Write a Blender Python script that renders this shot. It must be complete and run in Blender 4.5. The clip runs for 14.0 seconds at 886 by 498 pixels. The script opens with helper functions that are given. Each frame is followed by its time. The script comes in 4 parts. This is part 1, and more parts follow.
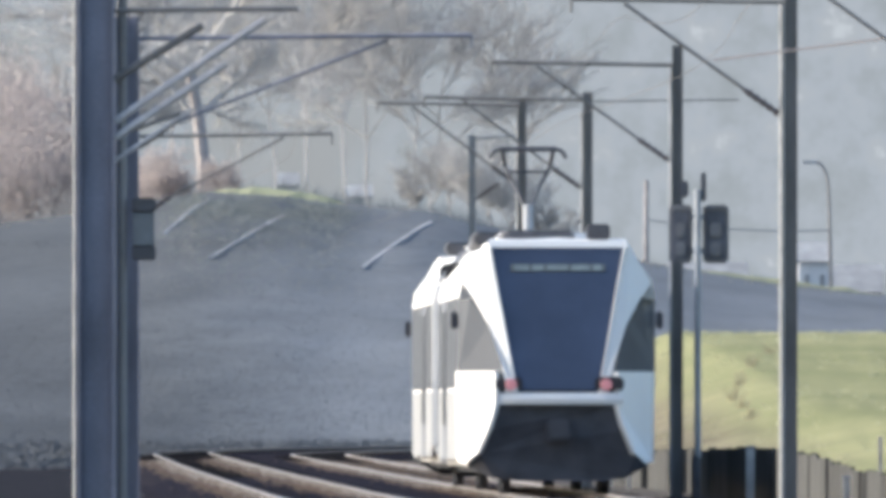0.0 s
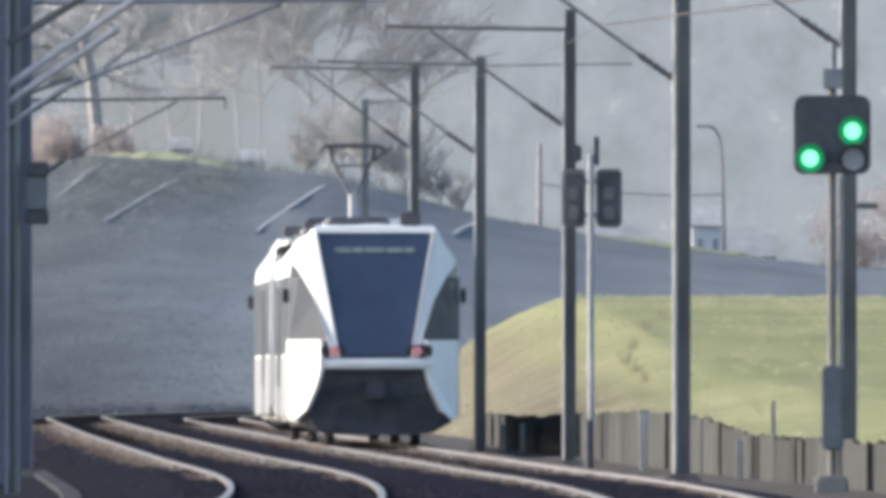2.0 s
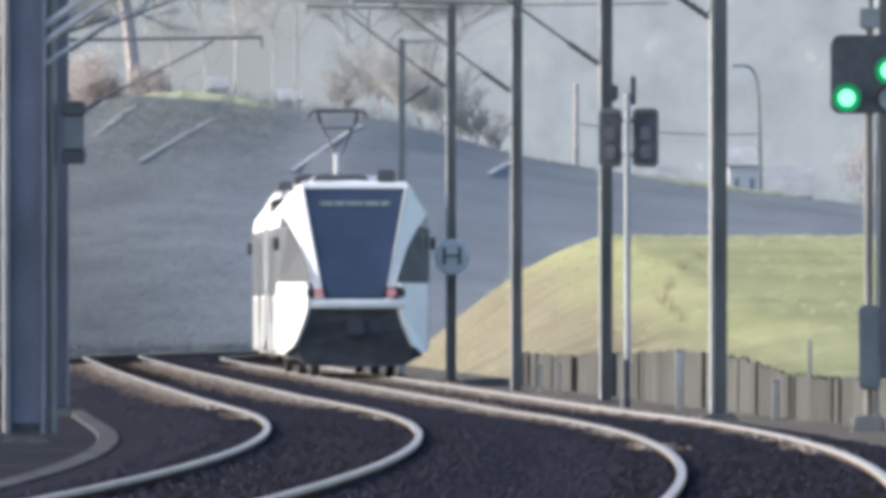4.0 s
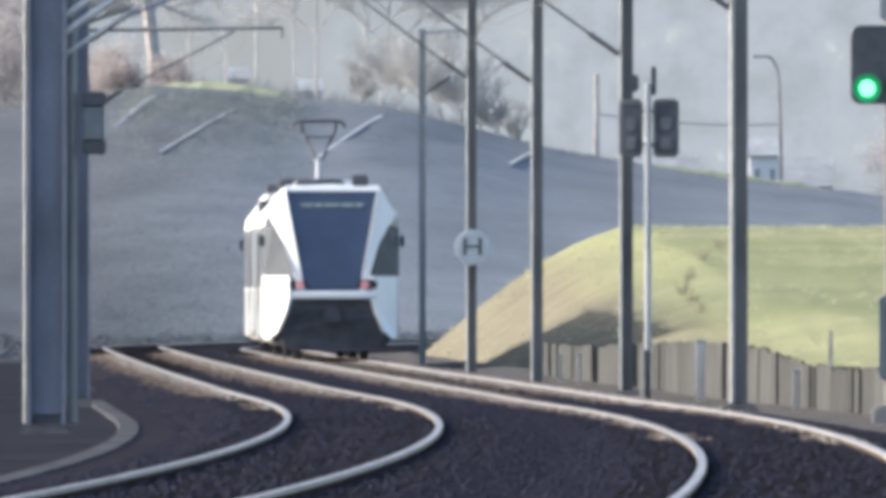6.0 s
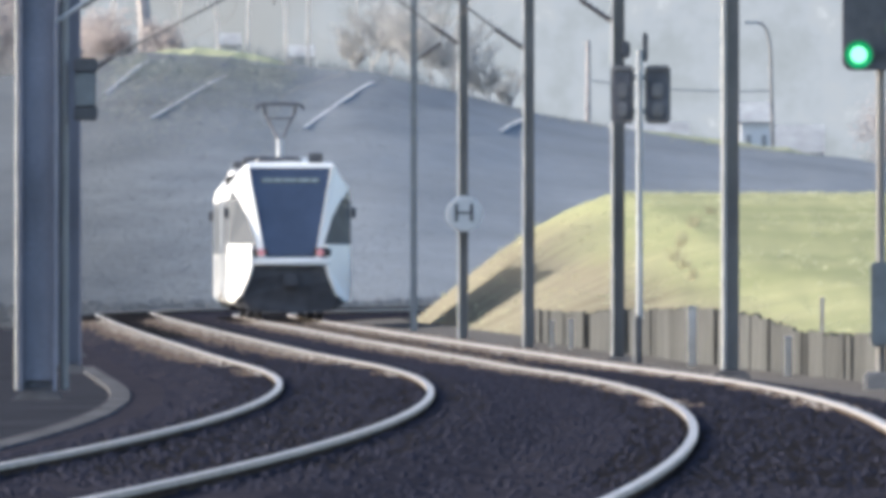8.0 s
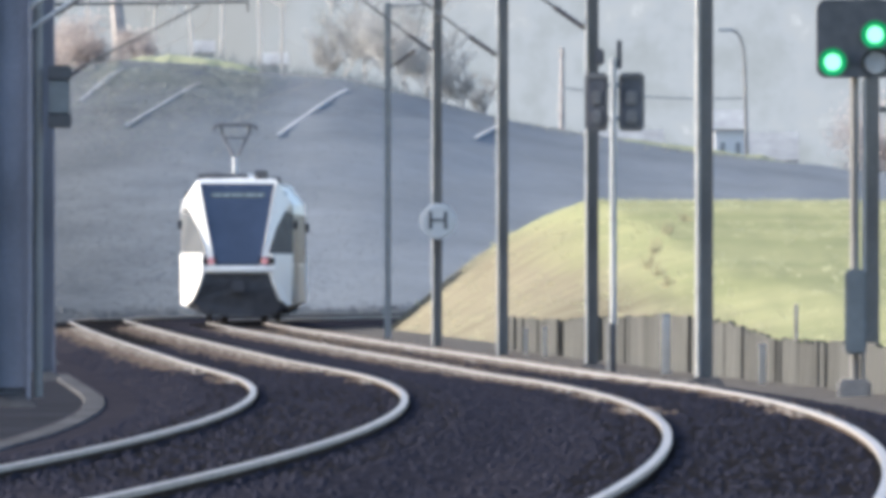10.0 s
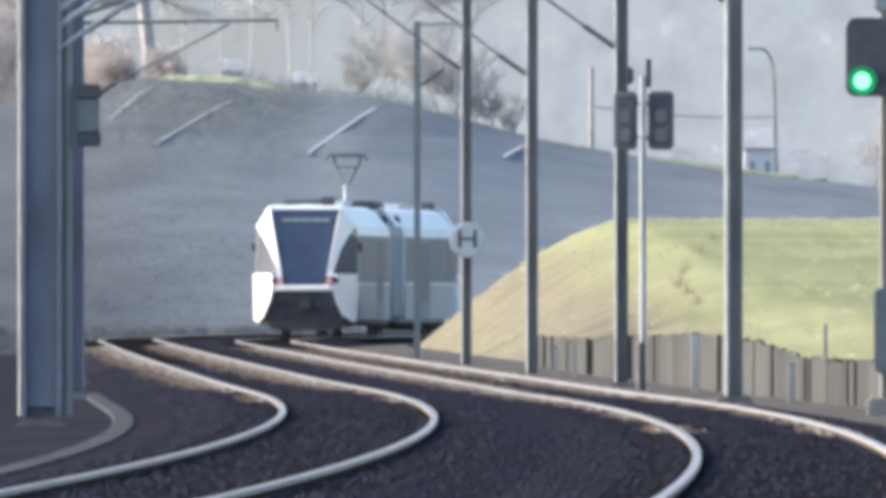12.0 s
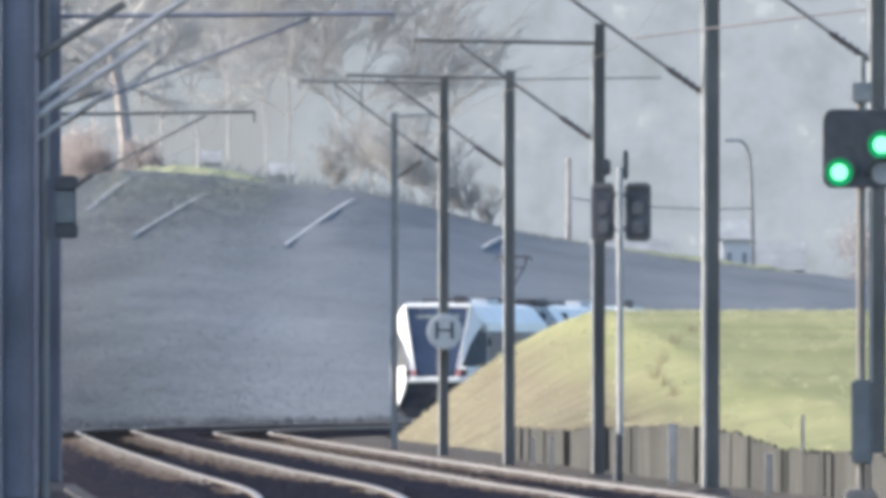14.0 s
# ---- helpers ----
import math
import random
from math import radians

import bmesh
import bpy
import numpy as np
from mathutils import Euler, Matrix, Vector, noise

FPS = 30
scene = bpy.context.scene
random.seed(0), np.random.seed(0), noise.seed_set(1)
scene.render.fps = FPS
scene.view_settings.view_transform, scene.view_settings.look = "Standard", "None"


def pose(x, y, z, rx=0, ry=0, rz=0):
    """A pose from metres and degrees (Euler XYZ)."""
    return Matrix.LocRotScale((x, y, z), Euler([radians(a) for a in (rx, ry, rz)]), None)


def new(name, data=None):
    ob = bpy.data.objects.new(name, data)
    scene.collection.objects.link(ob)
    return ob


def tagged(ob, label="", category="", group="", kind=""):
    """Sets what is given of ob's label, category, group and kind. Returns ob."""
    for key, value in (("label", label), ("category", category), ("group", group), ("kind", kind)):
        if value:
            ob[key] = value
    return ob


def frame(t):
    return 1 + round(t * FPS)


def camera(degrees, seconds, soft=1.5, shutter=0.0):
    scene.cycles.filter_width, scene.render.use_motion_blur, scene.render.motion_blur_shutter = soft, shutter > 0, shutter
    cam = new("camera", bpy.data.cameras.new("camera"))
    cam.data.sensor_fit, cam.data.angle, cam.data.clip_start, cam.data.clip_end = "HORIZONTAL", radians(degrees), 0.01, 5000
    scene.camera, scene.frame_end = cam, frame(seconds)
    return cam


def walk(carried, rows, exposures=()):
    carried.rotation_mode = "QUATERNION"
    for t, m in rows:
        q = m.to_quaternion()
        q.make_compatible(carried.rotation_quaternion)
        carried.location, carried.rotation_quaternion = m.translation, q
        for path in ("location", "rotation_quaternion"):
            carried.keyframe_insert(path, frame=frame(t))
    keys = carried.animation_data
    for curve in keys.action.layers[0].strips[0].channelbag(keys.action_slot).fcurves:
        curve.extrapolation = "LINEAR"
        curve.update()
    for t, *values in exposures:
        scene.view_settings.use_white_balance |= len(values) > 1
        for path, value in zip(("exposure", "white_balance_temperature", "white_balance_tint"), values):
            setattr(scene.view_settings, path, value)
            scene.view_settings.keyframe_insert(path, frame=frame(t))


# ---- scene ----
# ---- camera: it stands on one spot and pans freely ----
EYE_Z = 1.052
cam = camera(2.2457, 14.0, soft=5.1)


def aim(t, pan, tilt):
    """A row of the path: degrees to the left and degrees up from level."""
    return (t, pose(0, 0, EYE_Z, 90 + tilt, 0, pan))


walk(cam, [
    aim(0, 0.1490, 0.4434),
    aim(0.5, -0.0458, 0.4592),
    aim(1, -0.1389, 0.4706),
    aim(1.5, -0.1397, 0.4248),
    aim(2, -0.1218, 0.3524),
    aim(2.5, -0.1017, 0.2866),
    aim(3, -0.0816, 0.2357),
    aim(3.2, -0.0731, 0.2085),
    aim(5.3, 0.0251, 0.1891),
    aim(5.5, 0.0258, 0.1834),
    aim(6, 0.0229, 0.1748),
    aim(6.5, -0.0000, 0.1462),
    aim(7, -0.0193, 0.0903),
    aim(7.5, -0.0079, 0.0731),
    aim(7.7, 0.0029, 0.0853),
    aim(9.8, -0.0573, 0.0982),
    aim(10, -0.0645, 0.1082),
    aim(10.5, -0.0315, 0.1254),
    aim(11, -0.0029, 0.1390),
    aim(11.5, -0.0072, 0.1354),
    aim(12, 0.0100, 0.1555),
    aim(12.5, 0.0387, 0.2142),
    aim(13, 0.0229, 0.2887),
    aim(13.5, -0.0286, 0.3596),
    aim(14, -0.0480, 0.3875),
], [(0, 1.03, 5900, 10), (1.5, 0.93, 5900, 10), (3, 1.03, 5900, 10), (5.5, 1.21, 5900, 10), (7.5, 1.31, 5900, 10), (11, 1.36, 5900, 10), (12.5, 1.31, 5900, 10),
    (14, 1.19, 5900, 10)])

# ---- light ----
SUN_TO = Vector((-0.90, 0.10, 0.42)).normalized()
world = bpy.data.worlds.new("world")
scene.world = world
world.use_nodes = True
wn = world.node_tree
sky = wn.nodes.new("ShaderNodeTexSky")
sky.sky_type, sky.sun_disc = "NISHITA", False
sky.sun_elevation = math.asin(SUN_TO.z)
sky.sun_rotation = math.atan2(SUN_TO.x, SUN_TO.y)
sky.air_density, sky.dust_density = 1.0, 3.0
wn.nodes["Background"].inputs["Strength"].default_value = 0.15
wn.links.new(sky.outputs["Color"], wn.nodes["Background"].inputs["Color"])
sun = new("sun", bpy.data.lights.new("sun", "SUN"))
sun.data.energy, sun.data.angle, sun.data.color = 2.4, radians(1.5), (1.0, 0.93, 0.82)
sun.matrix_world = Matrix.Translation((-60, 30, 60)) @ SUN_TO.to_track_quat("Z", "Y").to_matrix().to_4x4()


# ---- materials ----
def mat(name, base, rough=0.6, metal=0.0, scale=6.0, var=0.25, bump=0.2, fine=60.0, dist=0.02, second=None, stretch=(1, 1, 1), spec=0.5):
    m = bpy.data.materials.new(name)
    m.use_nodes = True
    nt = m.node_tree
    b = nt.nodes["Principled BSDF"]
    co = nt.nodes.new("ShaderNodeTexCoord")
    mp = nt.nodes.new("ShaderNodeMapping")
    mp.inputs["Scale"].default_value = stretch
    nt.links.new(co.outputs["Object"], mp.inputs["Vector"])
    n1 = nt.nodes.new("ShaderNodeTexNoise")
    n1.inputs["Scale"].default_value, n1.inputs["Detail"].default_value = scale, 5
    n2 = nt.nodes.new("ShaderNodeTexNoise")
    n2.inputs["Scale"].default_value, n2.inputs["Detail"].default_value = fine, 3
    for n in (n1, n2):
        nt.links.new(mp.outputs["Vector"], n.inputs["Vector"])
    ramp = nt.nodes.new("ShaderNodeValToRGB")
    ramp.color_ramp.elements[0].position, ramp.color_ramp.elements[1].position = 0.3, 0.7
    c2 = second or tuple(min(1, c * (1 + var)) for c in base)
    ramp.color_ramp.elements[0].color = (*[c * (1 - var) for c in base], 1)
    ramp.color_ramp.elements[1].color = (*c2, 1)
    nt.links.new(n1.outputs["Fac"], ramp.inputs["Fac"])
    mix = nt.nodes.new("ShaderNodeMix")
    mix.data_type, mix.blend_type = "RGBA", "OVERLAY"
    mix.inputs[0].default_value = min(1.0, var)
    nt.links.new(ramp.outputs["Color"], mix.inputs[6])
    nt.links.new(n2.outputs["Fac"], mix.inputs[7])
    info = nt.nodes.new("ShaderNodeObjectInfo")
    vary = nt.nodes.new("ShaderNodeMapRange")
    vary.inputs["To Min"].default_value, vary.inputs["To Max"].default_value = 1 - var * 0.6, 1 + var * 0.6
    nt.links.new(info.outputs["Random"], vary.inputs["Value"])
    hsv = nt.nodes.new("ShaderNodeHueSaturation")
    nt.links.new(mix.outputs[2], hsv.inputs["Color"])
    nt.links.new(vary.outputs["Result"], hsv.inputs["Value"])
    nt.links.new(hsv.outputs["Color"], b.inputs["Base Color"])
    rr = nt.nodes.new("ShaderNodeMapRange")
    rr.inputs["To Min"].default_value, rr.inputs["To Max"].default_value = max(0.02, rough - 0.1), min(1, rough + 0.12)
    nt.links.new(n2.outputs["Fac"], rr.inputs["Value"])
    nt.links.new(rr.outputs["Result"], b.inputs["Roughness"])
    b.inputs["Metallic"].default_value = metal
    b.inputs["Specular IOR Level"].default_value = spec
    if bump:
        bp = nt.nodes.new("ShaderNodeBump")
        bp.inputs["Strength"].default_value, bp.inputs["Distance"].default_value = bump, dist
        nt.links.new(n2.outputs["Fac"], bp.inputs["Height"])
        nt.links.new(bp.outputs["Normal"], b.inputs["Normal"])
    return m


def glow(name, color, strength):
    m = bpy.data.materials.new(name)
    m.use_nodes = True
    b = m.node_tree.nodes["Principled BSDF"]
    b.inputs["Base Color"].default_value = (*[c * 0.5 for c in color], 1)
    b.inputs["Emission Color"].default_value = (*color, 1)
    b.inputs["Emission Strength"].default_value = strength
    return m


M = {
    "white": mat("white_paint", (0.84, 0.815, 0.77), 0.4, scale=0.8, var=0.05, bump=0.02, fine=25),
    "door": mat("door_paint", (0.60, 0.61, 0.62), 0.35, scale=1.2, var=0.07, bump=0.03, fine=25),
    "panel": mat("side_panel_grey", (0.36, 0.36, 0.355), 0.4, scale=1.2, var=0.08, bump=0.03, fine=25),
    "module": mat("module_grey_paint", (0.20, 0.21, 0.235), 0.45, scale=1.5, var=0.12, bump=0.05),
    "roof": mat("roof_paint", (0.62, 0.64, 0.66), 0.4, scale=1.0, var=0.12, bump=0.05),
    "grille": mat("grey_grille", (0.20, 0.215, 0.24), 0.5, scale=2, var=0.15, bump=0.3, stretch=(1, 1, 12)),
    "black": mat("black_skirt", (0.068, 0.069, 0.08), 0.65, scale=3, var=0.25, bump=0.2),
    "glass": mat("tinted_glass", (0.066, 0.082, 0.127), 0.12, scale=1.0, var=0.2, bump=0.0, spec=0.45),
    "sideglass": mat("grey_side_glass", (0.115, 0.122, 0.134), 0.3, scale=0.7, var=0.15, bump=0.0, spec=0.12),
    "doorglass": mat("dark_door_glass", (0.075, 0.08, 0.088), 0.3, scale=0.7, var=0.15, bump=0.0, spec=0.15),
    "rubber": mat("black_rubber", (0.02, 0.02, 0.022), 0.8),
    "gear": mat("roof_gear", (0.09, 0.09, 0.10), 0.6),
    "display": mat("led_display", (0.16, 0.17, 0.16), 0.5, var=0.1),
    "tail": glow("tail_lamp_red", (1.0, 0.42, 0.44), 0.11),
    "housing": mat("lamp_housing", (0.05, 0.04, 0.045), 0.4),
    "steel": mat("galvanised_mast_steel", (0.195, 0.185, 0.172), 0.6, scale=2, var=0.3, bump=0.15, stretch=(1, 1, 0.3)),
    "bluesteel": mat("blue_grey_mast_steel", (0.205, 0.212, 0.258), 0.5, scale=2, var=0.35, bump=0.15, stretch=(1, 1, 0.3)),
    "galv": mat("galvanised_tube", (0.33, 0.335, 0.34), 0.45, metal=0.4, scale=5, var=0.15, bump=0.05),
    "brightgalv": mat("bright_galvanised_strut", (0.60, 0.575, 0.555), 0.5, metal=0.15, scale=5, var=0.12, bump=0.05),
    "wire": mat("copper_wire", (0.17, 0.16, 0.15), 0.5),
    "insul": mat("brown_insulator", (0.12, 0.10, 0.095), 0.3),
    "sigback": mat("signal_black", (0.076, 0.08, 0.088), 0.55, var=0.2, bump=0.05),
    "green": glow("green_lamp", (0.26, 1.0, 0.43), 1.0),
    "greenrim": glow("green_lamp_bloom", (0.01, 0.62, 0.20), 0.16),
    "lensoff": mat("unlit_lens", (0.36, 0.37, 0.38), 0.3, bump=0.0),
    "cabinet": mat("grey_cabinet", (0.165, 0.185, 0.195), 0.5, var=0.15),
    "polewhite": mat("pale_pole_paint", (0.36, 0.37, 0.375), 0.5, scale=3, var=0.2),
    "railhead": mat("worn_rail_steel", (0.335, 0.303, 0.285), 0.48, metal=0.6, scale=1.5, var=0.25, bump=0.1, fine=20),
    "railside": mat("rusty_rail_side", (0.078, 0.060, 0.050), 0.9, scale=4, var=0.35, bump=0.3, spec=0.0),
    "ballast": mat("dark_ballast", (0.028, 0.0280, 0.039), 0.98, scale=1.2, var=0.35, bump=0.6, fine=14, dist=0.08, second=(0.039, 0.036, 0.042), spec=0.0),
    "brownstone": mat("rusty_brown_stone", (0.145, 0.112, 0.088), 0.95, scale=5, var=0.35, bump=0.4, spec=0.0),
    "stone": mat("ballast_stone", (0.029, 0.0288, 0.039), 0.95, scale=8, var=0.25, bump=0.5, spec=0.0),
    "ruststone": mat("rust_stained_stone", (0.29, 0.258, 0.225), 0.95, scale=5, var=0.35, bump=0.4, spec=0.0),
    "sleeper": mat("dark_concrete_sleeper", (0.03, 0.027, 0.028), 0.95, scale=6, var=0.3, bump=0.4, spec=0.0),
    "concrete": mat("weathered_concrete", (0.30, 0.29, 0.28), 0.85, scale=3, var=0.25, bump=0.4),
    "verge": mat("dark_verge", (0.034, 0.035, 0.041), 0.95, scale=0.6, var=0.35, bump=0.8, fine=9, dist=0.1, spec=0.0),
    "path": mat("brown_gravel_path", (0.125, 0.115, 0.105), 0.95, scale=1.2, var=0.35, bump=0.5, spec=0.0),
    "meadow": mat("winter_meadow", (0.226, 0.233, 0.122), 0.9, scale=0.10, var=0.15, bump=0.5, fine=2.5, dist=0.12, second=(0.272, 0.264, 0.148), spec=0.0),
    "board": mat("grey_weathered_board", (0.082, 0.081, 0.076), 0.9, scale=3, var=0.30, bump=0.4, stretch=(1, 1, 0.2), spec=0.05),
    # base colour already holds the slope's shade and grey-blue haze
    "hill": mat("hazy_shrub_hillside", (0.178, 0.190, 0.201), 0.95, scale=0.12, var=0.14, bump=0.12, fine=1.4, dist=0.3, spec=0.0),
    "ground": mat("field_ground", (0.115, 0.118, 0.10), 0.95, scale=0.03, var=0.3, bump=0.3, fine=1.0, spec=0.0),
    "strip": mat("grey_concrete_strip", (0.45, 0.43, 0.41), 0.85, scale=0.5, var=0.2),
    # bark lightened to imitate haze over the far trees
    "bark": mat("haze_pale_bark", (0.42, 0.38, 0.355), 0.95, scale=2, var=0.2, bump=0.1, spec=0.0),
    "brownleaf": mat("dry_brown_leaves", (0.45, 0.405, 0.385), 0.9, scale=0.4, var=0.12, bump=0, spec=0.0),
    "render": mat("pale_render_wall", (0.66, 0.655, 0.64), 0.9, scale=0.3, var=0.06, bump=0.05, spec=0.0),
    "tile": mat("grey_roof_tile", (0.30, 0.30, 0.295), 0.85, scale=1, var=0.2),
    "signwhite": mat("sign_white", (0.50, 0.51, 0.52), 0.5, var=0.06),
    "signblack": mat("sign_black", (0.07, 0.07, 0.075), 0.5),
    "drygrass": mat("dry_grass", (0.178, 0.158, 0.112), 0.95, scale=0.25, var=0.22, bump=0.6, fine=4, dist=0.1, spec=0.0),
    # lighter copy of the meadow grass, sunlight put into its colour
    "palegrass": mat("sunlit_pale_grass", (0.33, 0.335, 0.21), 0.95, scale=0.2, var=0.15, bump=0.3, fine=2, spec=0.0),
    "hood": mat("lamp_hood_inside", (0.16, 0.17, 0.17), 0.6, var=0.15, bump=0.0),
    "post": mat("white_post_paint", (0.47, 0.465, 0.44), 0.6, scale=4, var=0.1, spec=0.1),
    "trough": mat("dirty_concrete", (0.078, 0.077, 0.080), 0.95, scale=3, var=0.3, bump=0.4, spec=0.0),
    "scrub": mat("grey_scrub", (0.25, 0.25, 0.235), 0.95, scale=0.08, var=0.15, bump=0, spec=0.0),
    "wood": mat("haze_pale_wood", (0.44, 0.43, 0.39), 0.95, scale=0.05, var=0.15, bump=0, spec=0.0),
    "twig": mat("brown_twig", (0.40, 0.355, 0.245), 0.9, var=0.2, bump=0, spec=0.0),
    "thicket": mat("thicket_and_haze_tone", (0.108, 0.113, 0.12), 0.95, scale=0.1, var=0.2, bump=0, spec=0.0),
    # signal black lifted to brown-grey, haze painted into the colour
    "sigrear": mat("hazed_signal_rear", (0.20, 0.19, 0.188), 0.7, scale=2.5, var=0.3, bump=0.1),
    "siginset": mat("dark_signal_recess", (0.125, 0.125, 0.14), 0.7, scale=3, var=0.3, bump=0.1),
    "ledtext": mat("pale_display_text", (0.34, 0.38, 0.36), 0.5, var=0.15, bump=0),
    # twigs of the far trees, distance haze mixed into the base colour
    "mistwood": mat("haze_pale_twigs", (0.64, 0.625, 0.60), 0.95, scale=0.3, var=0.15, bump=0, spec=0.0),
    "olive": mat("olive_winter_scrub", (0.27, 0.275, 0.24), 0.95, scale=0.3, var=0.2, bump=0, spec=0.0),
    "blade": mat("pale_grass_blade", (0.46, 0.455, 0.30), 0.9, scale=0.3, var=0.2, bump=0, spec=0.0),
    "haze": None,
}


def let_through(m, share):
    """Leaves let some of the sunlight through."""
    nt = m.node_tree
    b = nt.nodes["Principled BSDF"]
    tr = nt.nodes.new("ShaderNodeBsdfTranslucent")
    mix = nt.nodes.new("ShaderNodeMixShader")
    mix.inputs["Fac"].default_value = share
    nt.links.new(b.inputs["Base Color"].links[0].from_socket, tr.inputs["Color"])
    nt.links.new(b.outputs["BSDF"], mix.inputs[1])
    nt.links.new(tr.outputs["BSDF"], mix.inputs[2])
    nt.links.new(mix.outputs["Shader"], nt.nodes["Material Output"].inputs["Surface"])


let_through(M["brownleaf"], 0.65)
let_through(M["scrub"], 0.3)
# bare twigs made translucent only to brighten them like haze
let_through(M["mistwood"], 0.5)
let_through(M["blade"], 0.5)


def slope_haze_tone(m):
    """Paints haze into the slope: paler over the lower middle, darker beside it."""
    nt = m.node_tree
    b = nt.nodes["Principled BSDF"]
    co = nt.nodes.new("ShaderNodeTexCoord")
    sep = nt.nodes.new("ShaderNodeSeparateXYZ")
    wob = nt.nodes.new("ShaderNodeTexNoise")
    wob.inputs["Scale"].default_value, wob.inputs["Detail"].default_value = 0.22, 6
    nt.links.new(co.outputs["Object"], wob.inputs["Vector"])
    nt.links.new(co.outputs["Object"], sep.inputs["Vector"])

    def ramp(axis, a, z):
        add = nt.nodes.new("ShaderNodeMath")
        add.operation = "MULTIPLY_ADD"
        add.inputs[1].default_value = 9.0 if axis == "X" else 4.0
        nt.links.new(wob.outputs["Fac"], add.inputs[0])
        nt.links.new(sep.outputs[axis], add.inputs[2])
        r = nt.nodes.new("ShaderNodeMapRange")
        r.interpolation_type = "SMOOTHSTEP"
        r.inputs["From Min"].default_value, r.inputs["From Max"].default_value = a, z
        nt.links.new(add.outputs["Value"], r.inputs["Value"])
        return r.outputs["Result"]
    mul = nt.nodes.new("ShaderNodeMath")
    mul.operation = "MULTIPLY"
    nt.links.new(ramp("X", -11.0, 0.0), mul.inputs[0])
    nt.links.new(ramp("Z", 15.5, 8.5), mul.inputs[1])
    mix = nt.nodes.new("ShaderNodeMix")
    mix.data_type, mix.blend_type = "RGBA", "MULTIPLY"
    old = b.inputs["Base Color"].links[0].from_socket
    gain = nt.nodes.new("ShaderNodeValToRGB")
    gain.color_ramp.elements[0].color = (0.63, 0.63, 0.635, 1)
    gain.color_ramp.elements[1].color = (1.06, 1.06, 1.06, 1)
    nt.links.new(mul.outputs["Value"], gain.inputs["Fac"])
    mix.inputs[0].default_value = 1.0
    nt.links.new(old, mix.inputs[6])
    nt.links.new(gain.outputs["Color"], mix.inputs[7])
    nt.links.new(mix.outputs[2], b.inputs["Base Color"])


slope_haze_tone(M["hill"])


# ---- mesh helpers ----
def link(name, bm, material, parent=None, label=""):
    me = bpy.data.meshes.new(name)
    bm.normal_update()
    bm.to_mesh(me)
    bm.free()
    for k in material if isinstance(material, (list, tuple)) else (material,):
        me.materials.append(M[k])
    ob = new(name, me)
    if parent is not None:
        ob.parent = parent
    if label:
        ob["label"] = label
    return ob


def part(name, bm, material, parent, label=""):
    return link(name, bm, material, parent, label)


def empty(name, m, label, category, group="", kind=""):
    ob = new(name)
    ob.matrix_basis = m
    return tagged(ob, label, category, group, kind)


def box(bm, lo, hi, bevel=0.0, m=None):
    lo, hi = Vector(lo), Vector(hi)
    g = bmesh.ops.create_cube(bm, size=1.0, matrix=Matrix.Translation((lo + hi) / 2) @ Matrix.Diagonal((*(hi - lo), 1)))
    vs = g["verts"]
    if bevel:
        es = list({e for v in vs for e in v.link_edges})
        r = bmesh.ops.bevel(bm, geom=es, offset=bevel, segments=2, affect="EDGES", clamp_overlap=True)
        vs = list({v for f in r["faces"] for v in f.verts} | {v for v in vs if v.is_valid})
    if m is not None:
        bmesh.ops.transform(bm, matrix=m, verts=vs)
    return bm


def tube(bm, a, b, r, r2=None, n=10):
    a, b = Vector(a), Vector(b)
    d = b - a
    m = Matrix.Translation((a + b) / 2) @ d.to_track_quat("Z", "Y").to_matrix().to_4x4()
    bmesh.ops.create_cone(bm, cap_ends=True, segments=n, radius1=r, radius2=r if r2 is None else r2, depth=d.length, matrix=m)
    return bm


def plate(pts, thick):
    """A flat or slightly bent panel through pts, thick metres deep behind its face."""
    bm = bmesh.new()
    pts = [Vector(p) for p in pts]
    nrm = Vector((0, 0, 0))
    for i, p in enumerate(pts):
        q = pts[(i + 1) % len(pts)]
        nrm += p.cross(q)
    nrm.normalize()
    front = [bm.verts.new(p) for p in pts]
    back = [bm.verts.new(p - nrm * thick) for p in pts]
    bm.faces.new(front)
    bm.faces.new(back[::-1])
    for i in range(len(pts)):
        j = (i + 1) % len(pts)
        bm.faces.new((front[j], front[i], back[i], back[j]))
    bmesh.ops.recalc_face_normals(bm, faces=bm.faces)
    return bm


def loft(rings, caps=True, closed=True):
    bm = bmesh.new()
    vs = [[bm.verts.new(p) for p in r] for r in rings]
    n = len(rings[0])
    for a, b in zip(vs, vs[1:]):
        for i in range(n if closed else n - 1):
            j = (i + 1) % n
            bm.faces.new((a[i], a[j], b[j], b[i]))
    if caps and closed:
        bm.faces.new(vs[0][::-1])
        bm.faces.new(vs[-1])
    bmesh.ops.recalc_face_normals(bm, faces=bm.faces)
    return bm


def smooth(x, a, b):
    u = min(1.0, max(0.0, (x - a) / (b - a)))
    return u * u * (3 - 2 * u)


# ---- the line of the railway: centre of the train's track ----
Y_REF, X_REF, H_REF, R_NEAR, H_MID, Y_BEND, R_FAR = 180.0, 2.735, 0.00874, 3531.2, -0.0215, 608.0, 721.0
Y_STRAIGHT = Y_REF + (H_REF - H_MID) * R_NEAR
TRACK_GAP = 3.742


def heading(y):
    if y < Y_STRAIGHT:
        return H_REF - (y - Y_REF) / R_NEAR
    if y < Y_BEND:
        return H_MID
    return H_MID + (y - Y_BEND) / R_FAR


